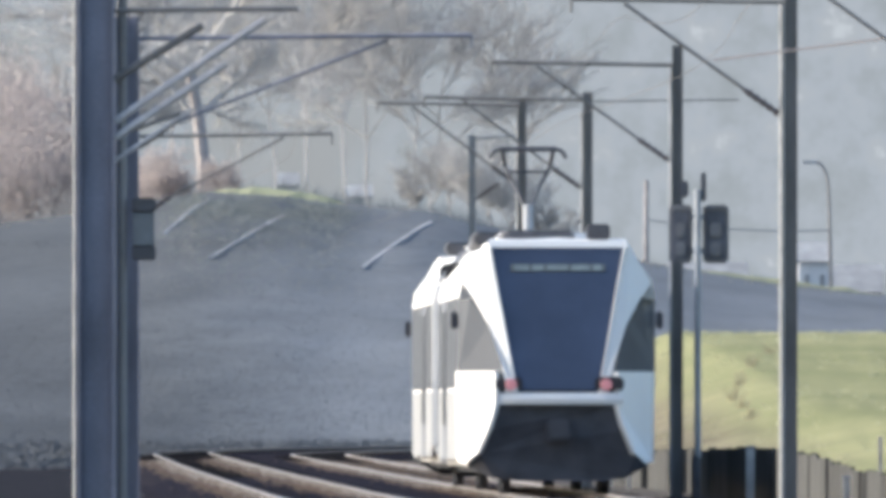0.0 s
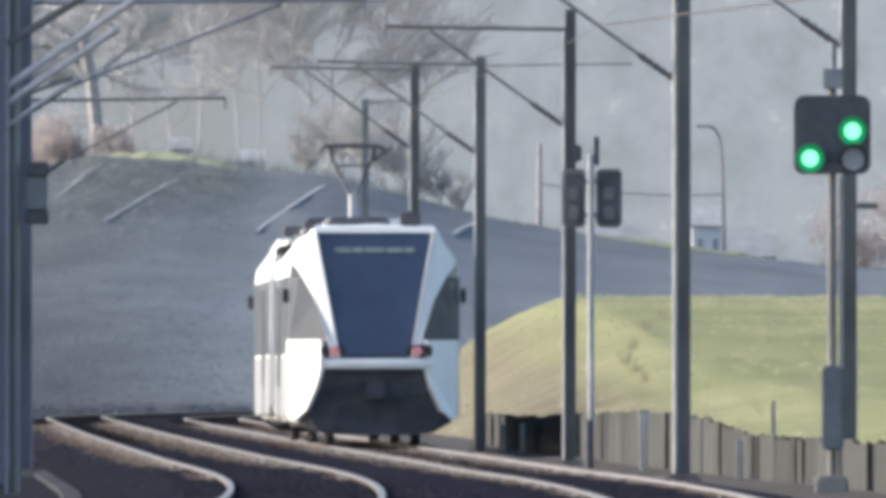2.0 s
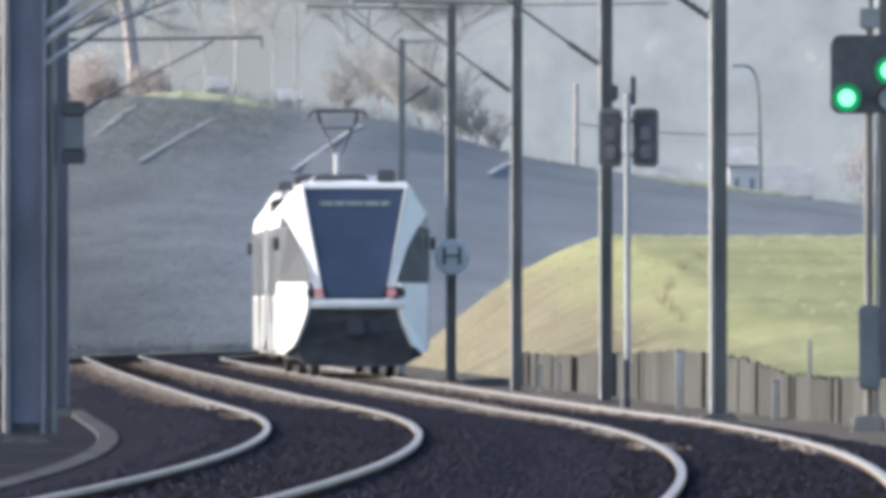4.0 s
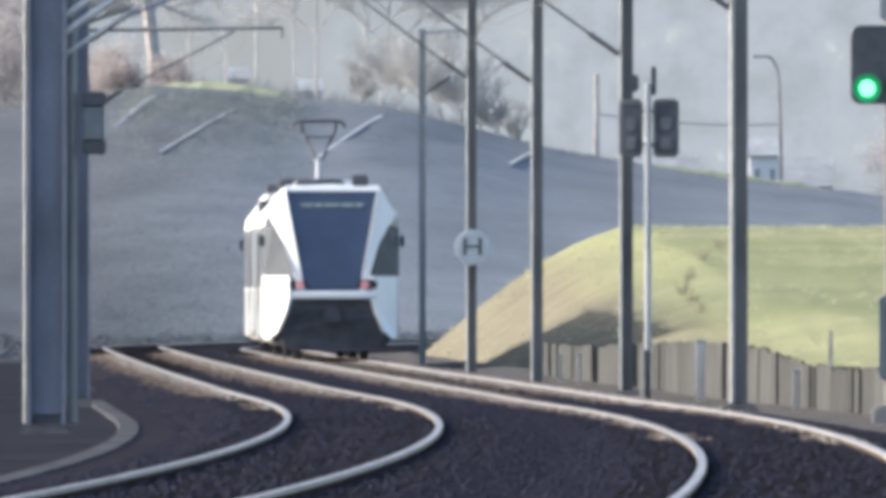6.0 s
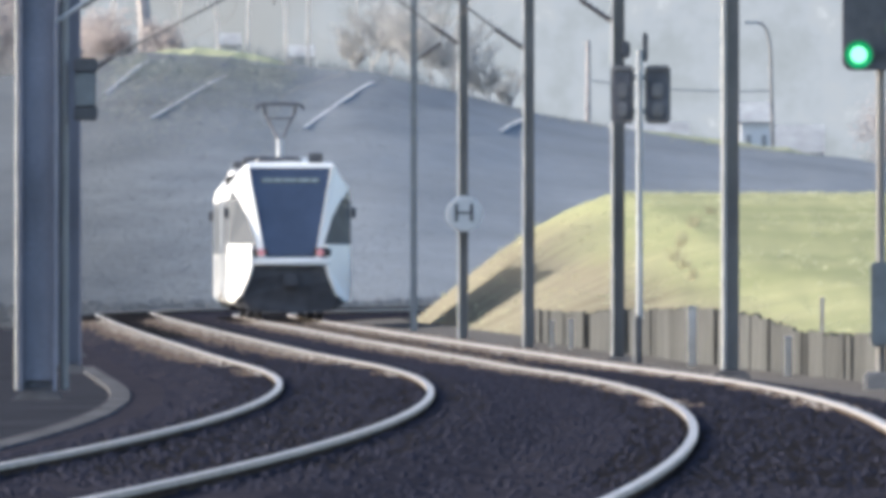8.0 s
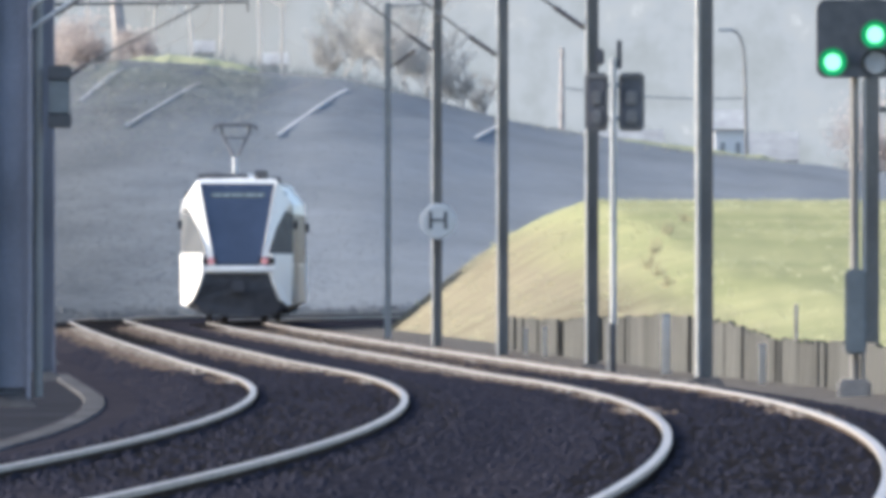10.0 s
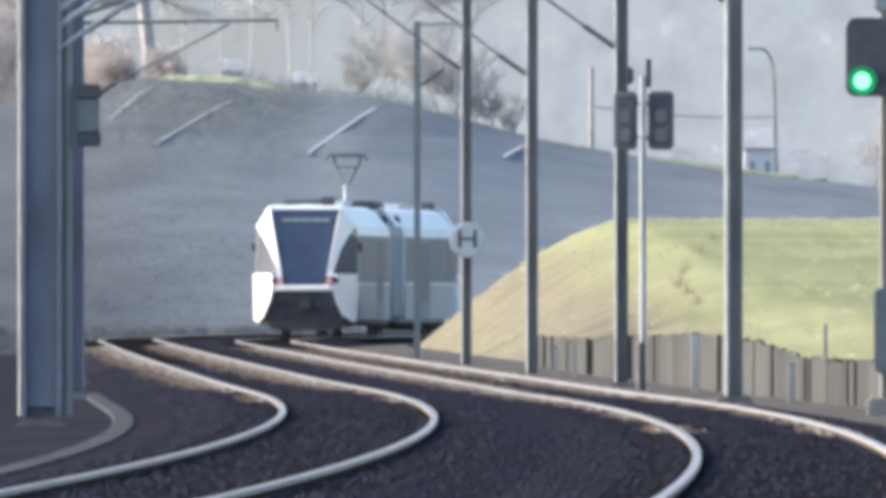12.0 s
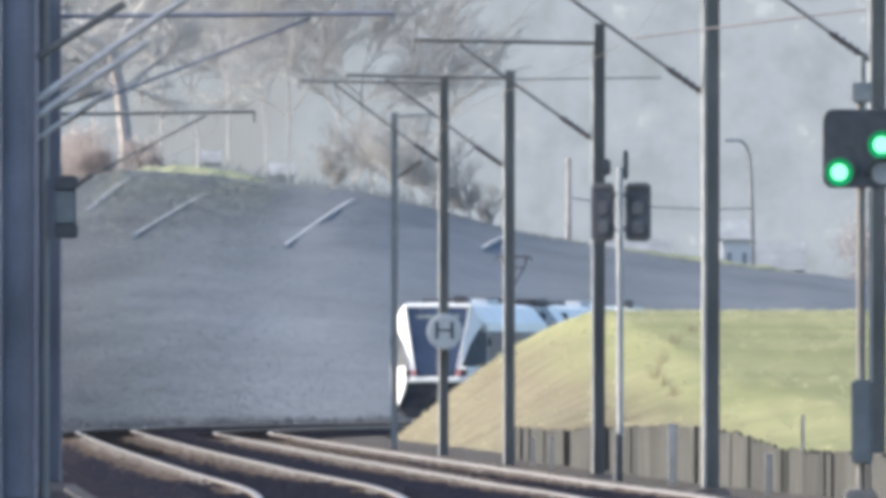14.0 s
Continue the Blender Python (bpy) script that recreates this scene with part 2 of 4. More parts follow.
def line_x(y):
    u = min(y, Y_STRAIGHT) - Y_REF
    x = X_REF + H_REF * u - u * u / (2 * R_NEAR)
    x += H_MID * max(0.0, y - Y_STRAIGHT)
    if 340 < y < 610:
        x -= 0.11 * math.sin(math.pi * (y - 340) / 270)
    return x + max(0.0, y - Y_BEND) ** 2 / (2 * R_FAR)


def rise(y):
    """The line climbs gently once it is past the signals."""
    return 0.00085 * max(0.0, y - 335.0)


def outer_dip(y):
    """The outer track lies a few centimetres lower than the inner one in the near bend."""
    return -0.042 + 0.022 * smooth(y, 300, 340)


def cant(y, off):
    """Height of the two tracks against the level of the line: the inner one is canted."""
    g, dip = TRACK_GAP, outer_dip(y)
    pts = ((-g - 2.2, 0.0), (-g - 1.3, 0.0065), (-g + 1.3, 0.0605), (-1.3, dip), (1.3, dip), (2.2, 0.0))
    for (a, za), (b, zb) in zip(pts, pts[1:]):
        if a <= off <= b:
            return za + (zb - za) * (off - a) / (b - a)
    return 0.0


def at(y, off, z=0.0):
    """The point beside the line: off metres to its right, z over the rails."""
    h = heading(y)
    n = math.hypot(1, h)
    return Vector((line_x(y) + off / n, y - off * h / n, z + rise(y) + cant(y, off)))


def sweep(profile, ys, closed=True):
    """Carries a profile of (offset, height) along the line."""
    return loft([[at(y, o, z) for o, z in profile] for y in ys], closed=closed)


def stations(a, b, step):
    n = max(2, int((b - a) / step))
    return [a + (b - a) * i / n for i in range(n + 1)]


# ---- setting ----
def ground():
    bm = bmesh.new()
    bmesh.ops.create_grid(bm, x_segments=40, y_segments=40, size=1.0, matrix=Matrix.Translation((0, 2000, -0.75)) @ Matrix.Diagonal((2400, 2600, 1, 1)))
    tagged(link("ground", bm, "ground"), "flat grey-green winter ground around the railway", "ground", kind="structure")


def track_bed():
    ys = stations(-60, 780, 3.0)
    w = TRACK_GAP
    bm = sweep([(-w - 3.4, -1.1), (-w - 2.55, -0.245), (-w - 1.9, -0.20), (-w - 1.3, -0.075), (-w - 0.7525, -0.075), (-w + 0.7525, -0.075), (-w + 1.3, -0.075), (-w / 2, -0.12), (-1.3, -0.075),
                (-0.7525, -0.075), (0.7525, -0.075), (1.3, -0.075),
                (1.9, -0.20), (3.0, -1.1)], ys)
    tagged(link("track_bed", bm, "ballast"), "dark brown ballast bed under two curving tracks", "ballast", kind="structure")
    bm = sweep([(2.1, -0.5), (2.2, -0.24), (3.1, -0.2), (3.9, -0.16), (4.2, -0.6)], stations(110, 700, 3.0))
    tagged(link("verge", bm, "path"), "pale gravel walkway beside the outer track", "path", kind="structure")
    bm = sweep([(-w - 14, -0.6), (-w - 6, -0.3), (-w - 2.9, -0.26), (-w - 2.5, -0.25), (-w - 2.45, -0.5), (-w - 14, -0.9)], stations(-60, 800, 3.0))
    tagged(link("verge", bm, "verge"), "dry brown verge beside the inner track", "ground", kind="structure")


def rail(off, thing):
    prof = [(-0.032, 0.0), (0.032, 0.0), (0.033, -0.030), (0.010, -0.05), (0.010, -0.13), (0.065, -0.15), (0.065, -0.165), (-0.065, -0.165), (-0.065, -0.15),
            (-0.010, -0.13), (-0.010, -0.05), (-0.033, -0.030)]
    bm = sweep([(off + o, z) for o, z in prof], stations(-60, 775, 2.5))
    for i, f in enumerate(bm.faces):
        f.material_index = 0 if i % len(prof) in (0, 1, 11) else 1
    part("rail", bm, ["railhead", "railside"], thing)


def tracks():
    for c, text in ((0.0, "outer railway track with rusty-sided shiny rails"), (-TRACK_GAP, "inner railway track with rusty-sided shiny rails")):
        t = empty("railway_track", Matrix(), text, "track", "two tracks", "structure")
        for o in (-0.7525, 0.7525):
            rail(c + o, t)
        sleepers(c, t)


def sleepers(c, thing):
    def shape(bm, m):
        return box(bm, (-1.25, -0.12, -0.25), (1.25, 0.12, -0.071), 0.0, m)

    def place(y):
        tip = math.atan2(cant(y, c + 0.7525) - cant(y, c - 0.7525), 1.505)
        return Matrix.Translation(at(y, c)) @ Matrix.Rotation(-math.atan(heading(y)), 4, "Z") @ Matrix.Rotation(-tip, 4, "Y")
    bm = shape(bmesh.new(), Matrix())
    me = bpy.data.meshes.new("sleeper")
    bm.to_mesh(me)
    bm.free()
    me.materials.append(M["sleeper"])
    y = 130.0
    while y < 280:
        ob = new("sleeper", me)
        ob.parent, ob.matrix_basis = thing, place(y)
        y += 0.62
    vs, fs = [], []
    ref = [v.co.copy() for v in me.vertices]
    polys = [tuple(p.vertices) for p in me.polygons]
    while y < 700:
        k, m = len(vs), place(y)
        vs.extend(m @ v for v in ref)
        fs.extend(tuple(k + i for i in p) for p in polys)
        y += 0.62
    far = bpy.data.meshes.new("far_sleepers")
    far.from_pydata(vs, [], fs)
    far.materials.append(M["sleeper"])
    ob = new("far_sleepers", far)
    ob.parent = thing
    tagged(ob, kind="stuff")


def scatter(name, label, material, count, pick, seed):
    """One mesh of small angular stones; pick(rnd) gives y, offset, height and size."""
    rnd = random.Random(seed)
    vs, fs = [], []
    for _ in range(count):
        y, o, z, r = pick(rnd)
        p = at(y, o, z + r * 0.3)
        k = len(vs)
        t = rnd.uniform(0, 6.28)
        for a, h in ((0, 0), (1.3, 0.1), (2.6, -0.1), (3.9, 0.1), (5.1, 0)):
            q = r * rnd.uniform(0.8, 1.3)
            vs.append(p + Vector((math.cos(a + t) * q, math.sin(a + t) * q, h * r)))
        vs.append(p + Vector((0, 0, r * rnd.uniform(0.6, 1.0))))
        fs.extend((k + i, k + (i + 1) % 5, k + 5) for i in range(5))
    me = bpy.data.meshes.new(name)
    me.from_pydata(vs, [], fs)
    me.materials.append(M[material])
    tagged(new(name, me), label, "ballast", kind="stuff")


RAILS = (-0.7525, 0.7525, -TRACK_GAP - 0.7525, -TRACK_GAP + 0.7525)


def ballast_stones():
    def loose(rnd):
        y, o, r = rnd.uniform(115, 420), rnd.uniform(-TRACK_GAP - 2.0, 2.0), rnd.uniform(0.015, 0.034)
        for rail_o in RAILS:
            if abs(o - rail_o) < 0.075:
                o = rail_o + rnd.choice((-1, 1)) * rnd.uniform(0.08, 0.13)
        edge = max(0.0, o - 1.3, -TRACK_GAP - 1.3 - o)
        return y, o, -0.072 - edge * 0.2 - 0.04 * smooth(abs(o + TRACK_GAP / 2), 0.6, 0.0), r

    def stained(rnd, spread=0.13):
        while True:
            y, rail_o = 205 + 350 * rnd.random(), rnd.choice(RAILS)
            outer = rail_o > -2
            gate = rnd.uniform(-0.35, 0.35) + (0.45 * smooth(y, 330, 205) if outer else 0.6 * smooth(y, 350, 255) + smooth(y, 256, 254))
            if noise.noise((y * 0.22, rail_o * 3.0, 4.0)) + 0.5 * noise.noise((y * 0.9, rail_o, 9.0)) > gate:
                break
        side = -1 if not outer or rnd.random() < 0.6 else 1
        return y, rail_o + side * (0.07 + abs(rnd.gauss(0, spread * (0.3 + 0.7 * smooth(y, 250, 370))))), -0.06, rnd.uniform(0.014, 0.036)
    def shoulder(rnd):
        while True:
            y, o = rnd.uniform(275, 520), rnd.uniform(0.84, 1.9)
            if noise.noise((y * 0.25, o * 2.0, 14.0)) > rnd.uniform(-0.5, 0.25) + 0.8 * smooth(y, 330, 275):
                return y, o, -0.07 - 0.2 * max(0.0, o - 1.3), rnd.uniform(0.016, 0.04)
    scatter("shoulder_gravel", "pale gravel on the shoulder of the outer track", "ruststone", 9000, shoulder, 15)
    scatter("ballast_stones", "loose dark ballast stones over the track bed", "stone", 26000, loose, 12)
    scatter("stained_ballast", "rust-stained pale brown ballast stones along the rails", "ruststone", 24000, stained, 13)
    scatter("rusty_ballast", "rusty brown ballast stones around the rails", "brownstone", 30000, lambda rnd: stained(rnd, 0.27), 14)


def hill_top(x):
    """Crest height of the hillside against x."""
    pts = [(-60, 7.0), (-26, 8.8), (-15, 10.35), (-12.5, 10.9), (-9, 10.7), (-6, 10.25), (-3, 10.05), (0, 9.35), (4, 8.25), (10, 7.2), (18, 6.2), (60, 5.0)]
    for (a, za), (b, zb) in zip(pts, pts[1:]):
        if x <= b:
            return za + (zb - za) * max(0.0, (x - a) / (b - a))
    return 5.0


HILL_Y0, HILL_Y1 = 850.0, 930.0


def hill_z(x, y):
    u = (y - HILL_Y0) / (HILL_Y1 - HILL_Y0)
    if u < 1:
        return -0.8 + (hill_top(x) + 0.8) * (u if u < 0.85 else u - (u - 0.85) ** 2 * 1.2)
    return -0.8 + (hill_top(x) + 0.8) * 0.973 + 0.8 * (hill_top(x) - 1.05) / HILL_Y1 * (y - HILL_Y1)


def hillside():
    xs = stations(-90, 90, 1.5)
    ys = stations(HILL_Y0 - 4, HILL_Y1, 2.0) + stations(HILL_Y1 + 10, 1500, 12.0)
    bm = bmesh.new()
    grid = [[bm.verts.new((x, y, hill_z(x, y) + (noise.noise((x * 0.4, y * 0.2, 2.0)) * 0.16 + noise.noise((x * 1.7, y * 0.9, 5.0)) * 0.10))) for x in xs] for y in ys]
    for a, b in zip(grid, grid[1:]):
        for i in range(len(xs) - 1):
            bm.faces.new((a[i], a[i + 1], b[i + 1], b[i]))
    for f in bm.faces:
        f.smooth = True
    tagged(link("hillside", bm, "hill"), "grey-blue shrub-covered hillside behind the railway, shade and haze painted into its colour", "hill", kind="structure")


def bank_z(y, o):
    foot = 9.5 - 5.7 * smooth(y, 430, 520)
    crest = 3.6 * smooth(y, 405, 630) + 0.25
    u = min(1.0, max(0.0, (o - foot) / 5.8))
    return -0.3 + crest * (u - 0.22 * u * u * u) / 0.78 + 0.06 * noise.noise((o * 0.6, y * 0.15, 1.0)) + 0.04 * noise.noise((o * 2.1, y * 0.5, 7.0))


def blended(name, first, second, mask):
    """Mixes two finished materials by a mask that the mesh carries, broken up by noise."""
    m = M[first].copy()
    m.name = name
    nt = m.node_tree
    b = nt.nodes["Principled BSDF"]
    other = M[second].node_tree.nodes
    at_ = nt.nodes.new("ShaderNodeAttribute")
    at_.attribute_name = mask
    co = nt.nodes.new("ShaderNodeTexCoord")
    n = nt.nodes.new("ShaderNodeTexNoise")
    n.inputs["Scale"].default_value, n.inputs["Detail"].default_value, n.inputs["Roughness"].default_value = 0.9, 8, 0.65
    nt.links.new(co.outputs["Object"], n.inputs["Vector"])
    add = nt.nodes.new("ShaderNodeMath")
    add.operation = "ADD"
    nt.links.new(at_.outputs["Fac"], add.inputs[0])
    nt.links.new(n.outputs["Fac"], add.inputs[1])
    fac = nt.nodes.new("ShaderNodeMapRange")
    fac.inputs["From Min"].default_value, fac.inputs["From Max"].default_value = 0.75, 1.25
    nt.links.new(add.outputs["Value"], fac.inputs["Value"])
    n2 = nt.nodes.new("ShaderNodeTexNoise")
    n2.inputs["Scale"].default_value, n2.inputs["Detail"].default_value = 0.35, 7
    nt.links.new(co.outputs["Object"], n2.inputs["Vector"])
    tone = nt.nodes.new("ShaderNodeValToRGB")
    for e, f in zip(tone.color_ramp.elements, [e.color for n_ in other if n_.type == "VALTORGB" for e in n_.color_ramp.elements]):
        e.color = f
    tone.color_ramp.elements[0].position, tone.color_ramp.elements[1].position = 0.3, 0.7
    nt.links.new(n2.outputs["Fac"], tone.inputs["Fac"])
    mix = nt.nodes.new("ShaderNodeMix")
    mix.data_type = "RGBA"
    nt.links.new(fac.outputs["Result"], mix.inputs[0])
    nt.links.new(b.inputs["Base Color"].links[0].from_socket, mix.inputs[6])
    nt.links.new(tone.outputs["Color"], mix.inputs[7])
    nt.links.new(mix.outputs[2], b.inputs["Base Color"])
    return m


def bank():
    M["bankgrass"] = blended("meadow_with_dry_grass", "meadow", "drygrass", "dry")
    offs = [3.4 + 0.125 * i for i in range(104)] + [17 + 3.0 * i for i in range(22)]
    ys = stations(170, 672, 2.5)
    bm = bmesh.new()
    dry = bm.verts.layers.float.new("dry")
    grid = [[bm.verts.new((line_x(min(y, 640)) + o, y, bank_z(y, o))) for o in offs] for y in ys]
    for row, y in zip(grid, ys):
        for v, o in zip(row, offs):
            edge = 7.4 + 1.3 * noise.noise((y * 0.02, o * 0.3, 3.0)) + 0.7 * smooth(y, 560, 440)
            v[dry] = smooth(o, edge + 2.6, edge - 2.2)
    for a, b in zip(grid, grid[1:]):
        for i in range(len(offs) - 1):
            bm.faces.new((a[i], a[i + 1], b[i + 1], b[i])).smooth = True
    tagged(link("grass_bank", bm, "bankgrass"), "sunlit yellow-green meadow bank with dry grass beside the track", "meadow", kind="structure")


def grass_tufts():
    """Short winter grass in tufts over the bank and along its crest."""
    rnd = random.Random(88)
    vs, fs = [], []
    for k in range(5200):
        if k < 1800:
            y, o = rnd.uniform(600, 670), rnd.uniform(9, 34)
        else:
            y, o = rnd.uniform(360, 640), rnd.uniform(4.2, 22)
        if noise.noise((y * 0.05, o * 0.4, 11.0)) < rnd.uniform(-0.5, 0.4):
            continue
        c = Vector((line_x(min(y, 640)) + o, y, bank_z(y, o) - 0.02))
        h0 = rnd.uniform(0.05, 0.14)
        for _ in range(7):
            p = c + Vector((rnd.gauss(0, 0.07), rnd.gauss(0, 0.12), 0))
            tip = p + Vector((rnd.gauss(0, 0.04), rnd.gauss(0, 0.04), h0 * rnd.uniform(0.6, 1.2)))
            w = rnd.uniform(0.006, 0.012)
            n = len(vs)
            turn = rnd.uniform(0, math.pi)
            side = Vector((math.cos(turn), math.sin(turn), 0)) * w * 1.5
            vs += [p - side, p + side, tip]
            fs.append((n, n + 1, n + 2))
    me = bpy.data.meshes.new("grass_tufts")
    me.from_pydata(vs, [], fs)
    me.materials.append(M["blade"])
    tagged(new("grass_tufts", me), "short pale winter grass tufts on the meadow bank", "grass", kind="stuff")


def crest_rim_light():
    """A pale strip imitating the backlit rim where the meadow ends against the hill."""
    rings = []
    for i in range(60):
        o = 11.0 + 0.8 * i
        x = line_x(640) + o
        lift = 0.075 + 0.02 * noise.noise((o * 0.8, 3.0, 1.0))
        rings.append([(x, y, bank_z(y, o) + z * smooth(o, 11.0, 13.0) - 0.02) for y, z in ((664.5, -0.06), (667.0, lift), (670.5, lift), (671.8, -0.3))])
    tagged(link("meadow_edge", loft(rings), "palegrass"), "pale strip imitating the sunlit rim along the crest of the meadow", "meadow", kind="structure")


def meadow_patch(x0, x1, y0, lift, label):
    """A strip of grass along the hill's crest; its sunny look is in the colour."""
    bm = bmesh.new()
    rows = []
    mid, half = (x0 + x1) / 2, (x1 - x0) / 2
    for dy, dz in ((0, -0.3), (10, 0.15), (24, 0.42), (36, 0.4)):
        y = y0 + dy
        rows.append([bm.verts.new((x, y, hill_z(x, y) + dz * lift * (1 - ((x - mid) / half) ** 4) + 0.12 * noise.noise((x * 1.4, y * 0.2, 3.0)) - 0.08)) for x in stations(x0, x1, 0.5)])
    for a, b in zip(rows, rows[1:]):
        for i in range(len(a) - 1):
            bm.faces.new((a[i], a[i + 1], b[i + 1], b[i]))
    tagged(link("meadow_patch", bm, "palegrass"), label, "meadow", kind="structure")


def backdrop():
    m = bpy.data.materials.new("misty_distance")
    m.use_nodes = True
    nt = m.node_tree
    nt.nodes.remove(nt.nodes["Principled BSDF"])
    # the sheet glows; mist and daylight are painted into its colours
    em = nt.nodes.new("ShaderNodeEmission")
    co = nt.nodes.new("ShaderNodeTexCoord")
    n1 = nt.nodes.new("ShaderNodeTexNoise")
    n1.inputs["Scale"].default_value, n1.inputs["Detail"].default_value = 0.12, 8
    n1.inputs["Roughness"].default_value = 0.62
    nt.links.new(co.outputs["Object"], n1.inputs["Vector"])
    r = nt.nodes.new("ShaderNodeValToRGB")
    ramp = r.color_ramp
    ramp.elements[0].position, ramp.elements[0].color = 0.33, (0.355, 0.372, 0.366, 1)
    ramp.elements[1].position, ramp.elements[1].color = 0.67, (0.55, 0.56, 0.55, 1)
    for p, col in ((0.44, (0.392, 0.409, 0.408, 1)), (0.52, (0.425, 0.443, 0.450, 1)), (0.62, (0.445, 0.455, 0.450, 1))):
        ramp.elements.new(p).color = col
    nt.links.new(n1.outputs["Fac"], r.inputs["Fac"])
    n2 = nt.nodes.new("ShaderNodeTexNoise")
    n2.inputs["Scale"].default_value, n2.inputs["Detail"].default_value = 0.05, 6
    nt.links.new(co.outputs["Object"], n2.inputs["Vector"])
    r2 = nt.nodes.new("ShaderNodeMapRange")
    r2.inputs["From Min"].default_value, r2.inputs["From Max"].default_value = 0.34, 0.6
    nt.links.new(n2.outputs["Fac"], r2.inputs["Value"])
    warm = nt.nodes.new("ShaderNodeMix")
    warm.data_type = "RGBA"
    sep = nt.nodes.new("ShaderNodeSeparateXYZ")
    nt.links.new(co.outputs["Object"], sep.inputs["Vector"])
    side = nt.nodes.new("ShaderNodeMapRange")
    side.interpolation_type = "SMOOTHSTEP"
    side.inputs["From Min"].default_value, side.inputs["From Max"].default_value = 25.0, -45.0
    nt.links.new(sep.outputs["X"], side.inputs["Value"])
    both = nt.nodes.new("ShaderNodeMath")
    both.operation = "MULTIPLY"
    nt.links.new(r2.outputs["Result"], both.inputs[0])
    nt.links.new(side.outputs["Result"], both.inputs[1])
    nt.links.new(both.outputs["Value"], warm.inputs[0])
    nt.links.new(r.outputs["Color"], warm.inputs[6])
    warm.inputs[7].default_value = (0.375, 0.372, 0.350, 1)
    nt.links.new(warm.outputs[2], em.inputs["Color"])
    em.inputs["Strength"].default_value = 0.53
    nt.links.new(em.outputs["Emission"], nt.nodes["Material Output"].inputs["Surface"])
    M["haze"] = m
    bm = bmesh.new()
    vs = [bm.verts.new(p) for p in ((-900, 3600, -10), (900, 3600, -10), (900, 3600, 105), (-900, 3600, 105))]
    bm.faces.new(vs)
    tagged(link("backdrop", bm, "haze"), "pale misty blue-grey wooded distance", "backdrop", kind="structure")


def scrub():
    """Low shrubs along the crest of the hillside, and a belt of thin bare stems behind its crest."""
    rnd = random.Random(31)
    vs, fs = [], []
    for _ in range(6000):
        x, y = rnd.uniform(-24, 26), rnd.uniform(HILL_Y1 - 3, HILL_Y1 + 40)
        z, r = hill_z(x, y), rnd.uniform(0.02, 0.06)
        for _ in range(4):
            c = Vector((x, y, z)) + Vector((rnd.gauss(0, 0.6) * r, rnd.gauss(0, 0.6) * r, rnd.uniform(0.0, 1.2) * r))
            u = Vector((rnd.gauss(0, 1), rnd.gauss(0, 1), rnd.gauss(0, 1))).normalized() * r
            v = u.orthogonal().normalized() * r * 0.7
            k = len(vs)
            vs += [c - u, c - v, c + u, c + v]
            fs.append((k, k + 1, k + 2, k + 3))
    me = bpy.data.meshes.new("hillside_scrub")
    me.from_pydata(vs, [], fs)
    me.materials.append(M["scrub"])
    tagged(new("hillside_scrub", me), "grey-brown winter scrub along the hill crest", "scrub", kind="stuff")
    vs, fs = [], []
    # stem colour lies between hill and backdrop to imitate haze
    for _ in range(2600):
        x, y = rnd.gauss(-5, 8.0), rnd.uniform(960, 1400)
        if abs(x) > 30:
            continue
        h = rnd.uniform(0.3, 1.3) * (1.0 if x < 1 else 0.4)
        p = Vector((x, y, hill_z(x, y) - 0.2))
        q = p + Vector((rnd.gauss(0, 0.25) * h, rnd.gauss(0, 0.2) * h, h))
        r = rnd.uniform(0.012, 0.035)
        k = len(vs)
        vs += [p + Vector((-r, 0, 0)), p + Vector((r, 0, 0)), p + Vector((0, r, 0)), q]
        fs += [(k, k + 1, k + 3), (k + 1, k + 2, k + 3), (k + 2, k, k + 3)]
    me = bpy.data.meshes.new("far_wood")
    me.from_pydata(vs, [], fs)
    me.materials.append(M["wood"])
    tagged(new("far_wood", me), "bare winter thicket behind the crest of the hill, paled by painted haze", "woods", kind="stuff")


def slope_tone_flecks():
    """Dark flecks imitate thinner haze low on the slope, fewer upwards and rightwards."""
    rnd = random.Random(77)
    vs, fs = [], []
    while len(fs) < 45000:
        x, h = rnd.uniform(-28, 4), min(9.0, rnd.expovariate(0.42))
        if rnd.random() > smooth(x, 4, -17):
            continue
        y = HILL_Y0 + (HILL_Y1 - HILL_Y0) * h / (hill_top(x) + 0.8)
        c = Vector((x, y - 0.1, hill_z(x, y) + rnd.uniform(0.03, 0.25)))
        u = Vector((rnd.gauss(0, 1), rnd.gauss(0, 1), rnd.gauss(0, 1))).normalized() * rnd.uniform(0.018, 0.036)
        v = u.orthogonal().normalized() * u.length * 0.8
        k = len(vs)
        vs += [c - u, c - v, c + u, c + v]
        fs.append((k, k + 1, k + 2, k + 3))
    me = bpy.data.meshes.new("hillside_thicket")
    me.from_pydata(vs, [], fs)
    me.materials.append(M["thicket"])
    tagged(new("hillside_thicket", me), "dark flecks standing in for thinner haze on the hillside foot", "scrub", kind="stuff")


def leaf_cloud(name, label, material, spots):
    """One mesh of small tilted leaves, one for each (centre, size)."""
    rnd = random.Random(name)
    vs, fs = [], []
    for c, r in spots:
        u = Vector((rnd.gauss(0, 1), rnd.gauss(0, 1), rnd.gauss(0, 1))).normalized() * r
        v = u.orthogonal().normalized() * r * 0.75
        k = len(vs)
        vs += [c - u, c - v, c + u, c + v]
        fs.append((k, k + 1, k + 2, k + 3))
    me = bpy.data.meshes.new(name)
    me.from_pydata(vs, [], fs)
    me.materials.append(M[material])
    tagged(new(name, me), label, "scrub", kind="stuff")


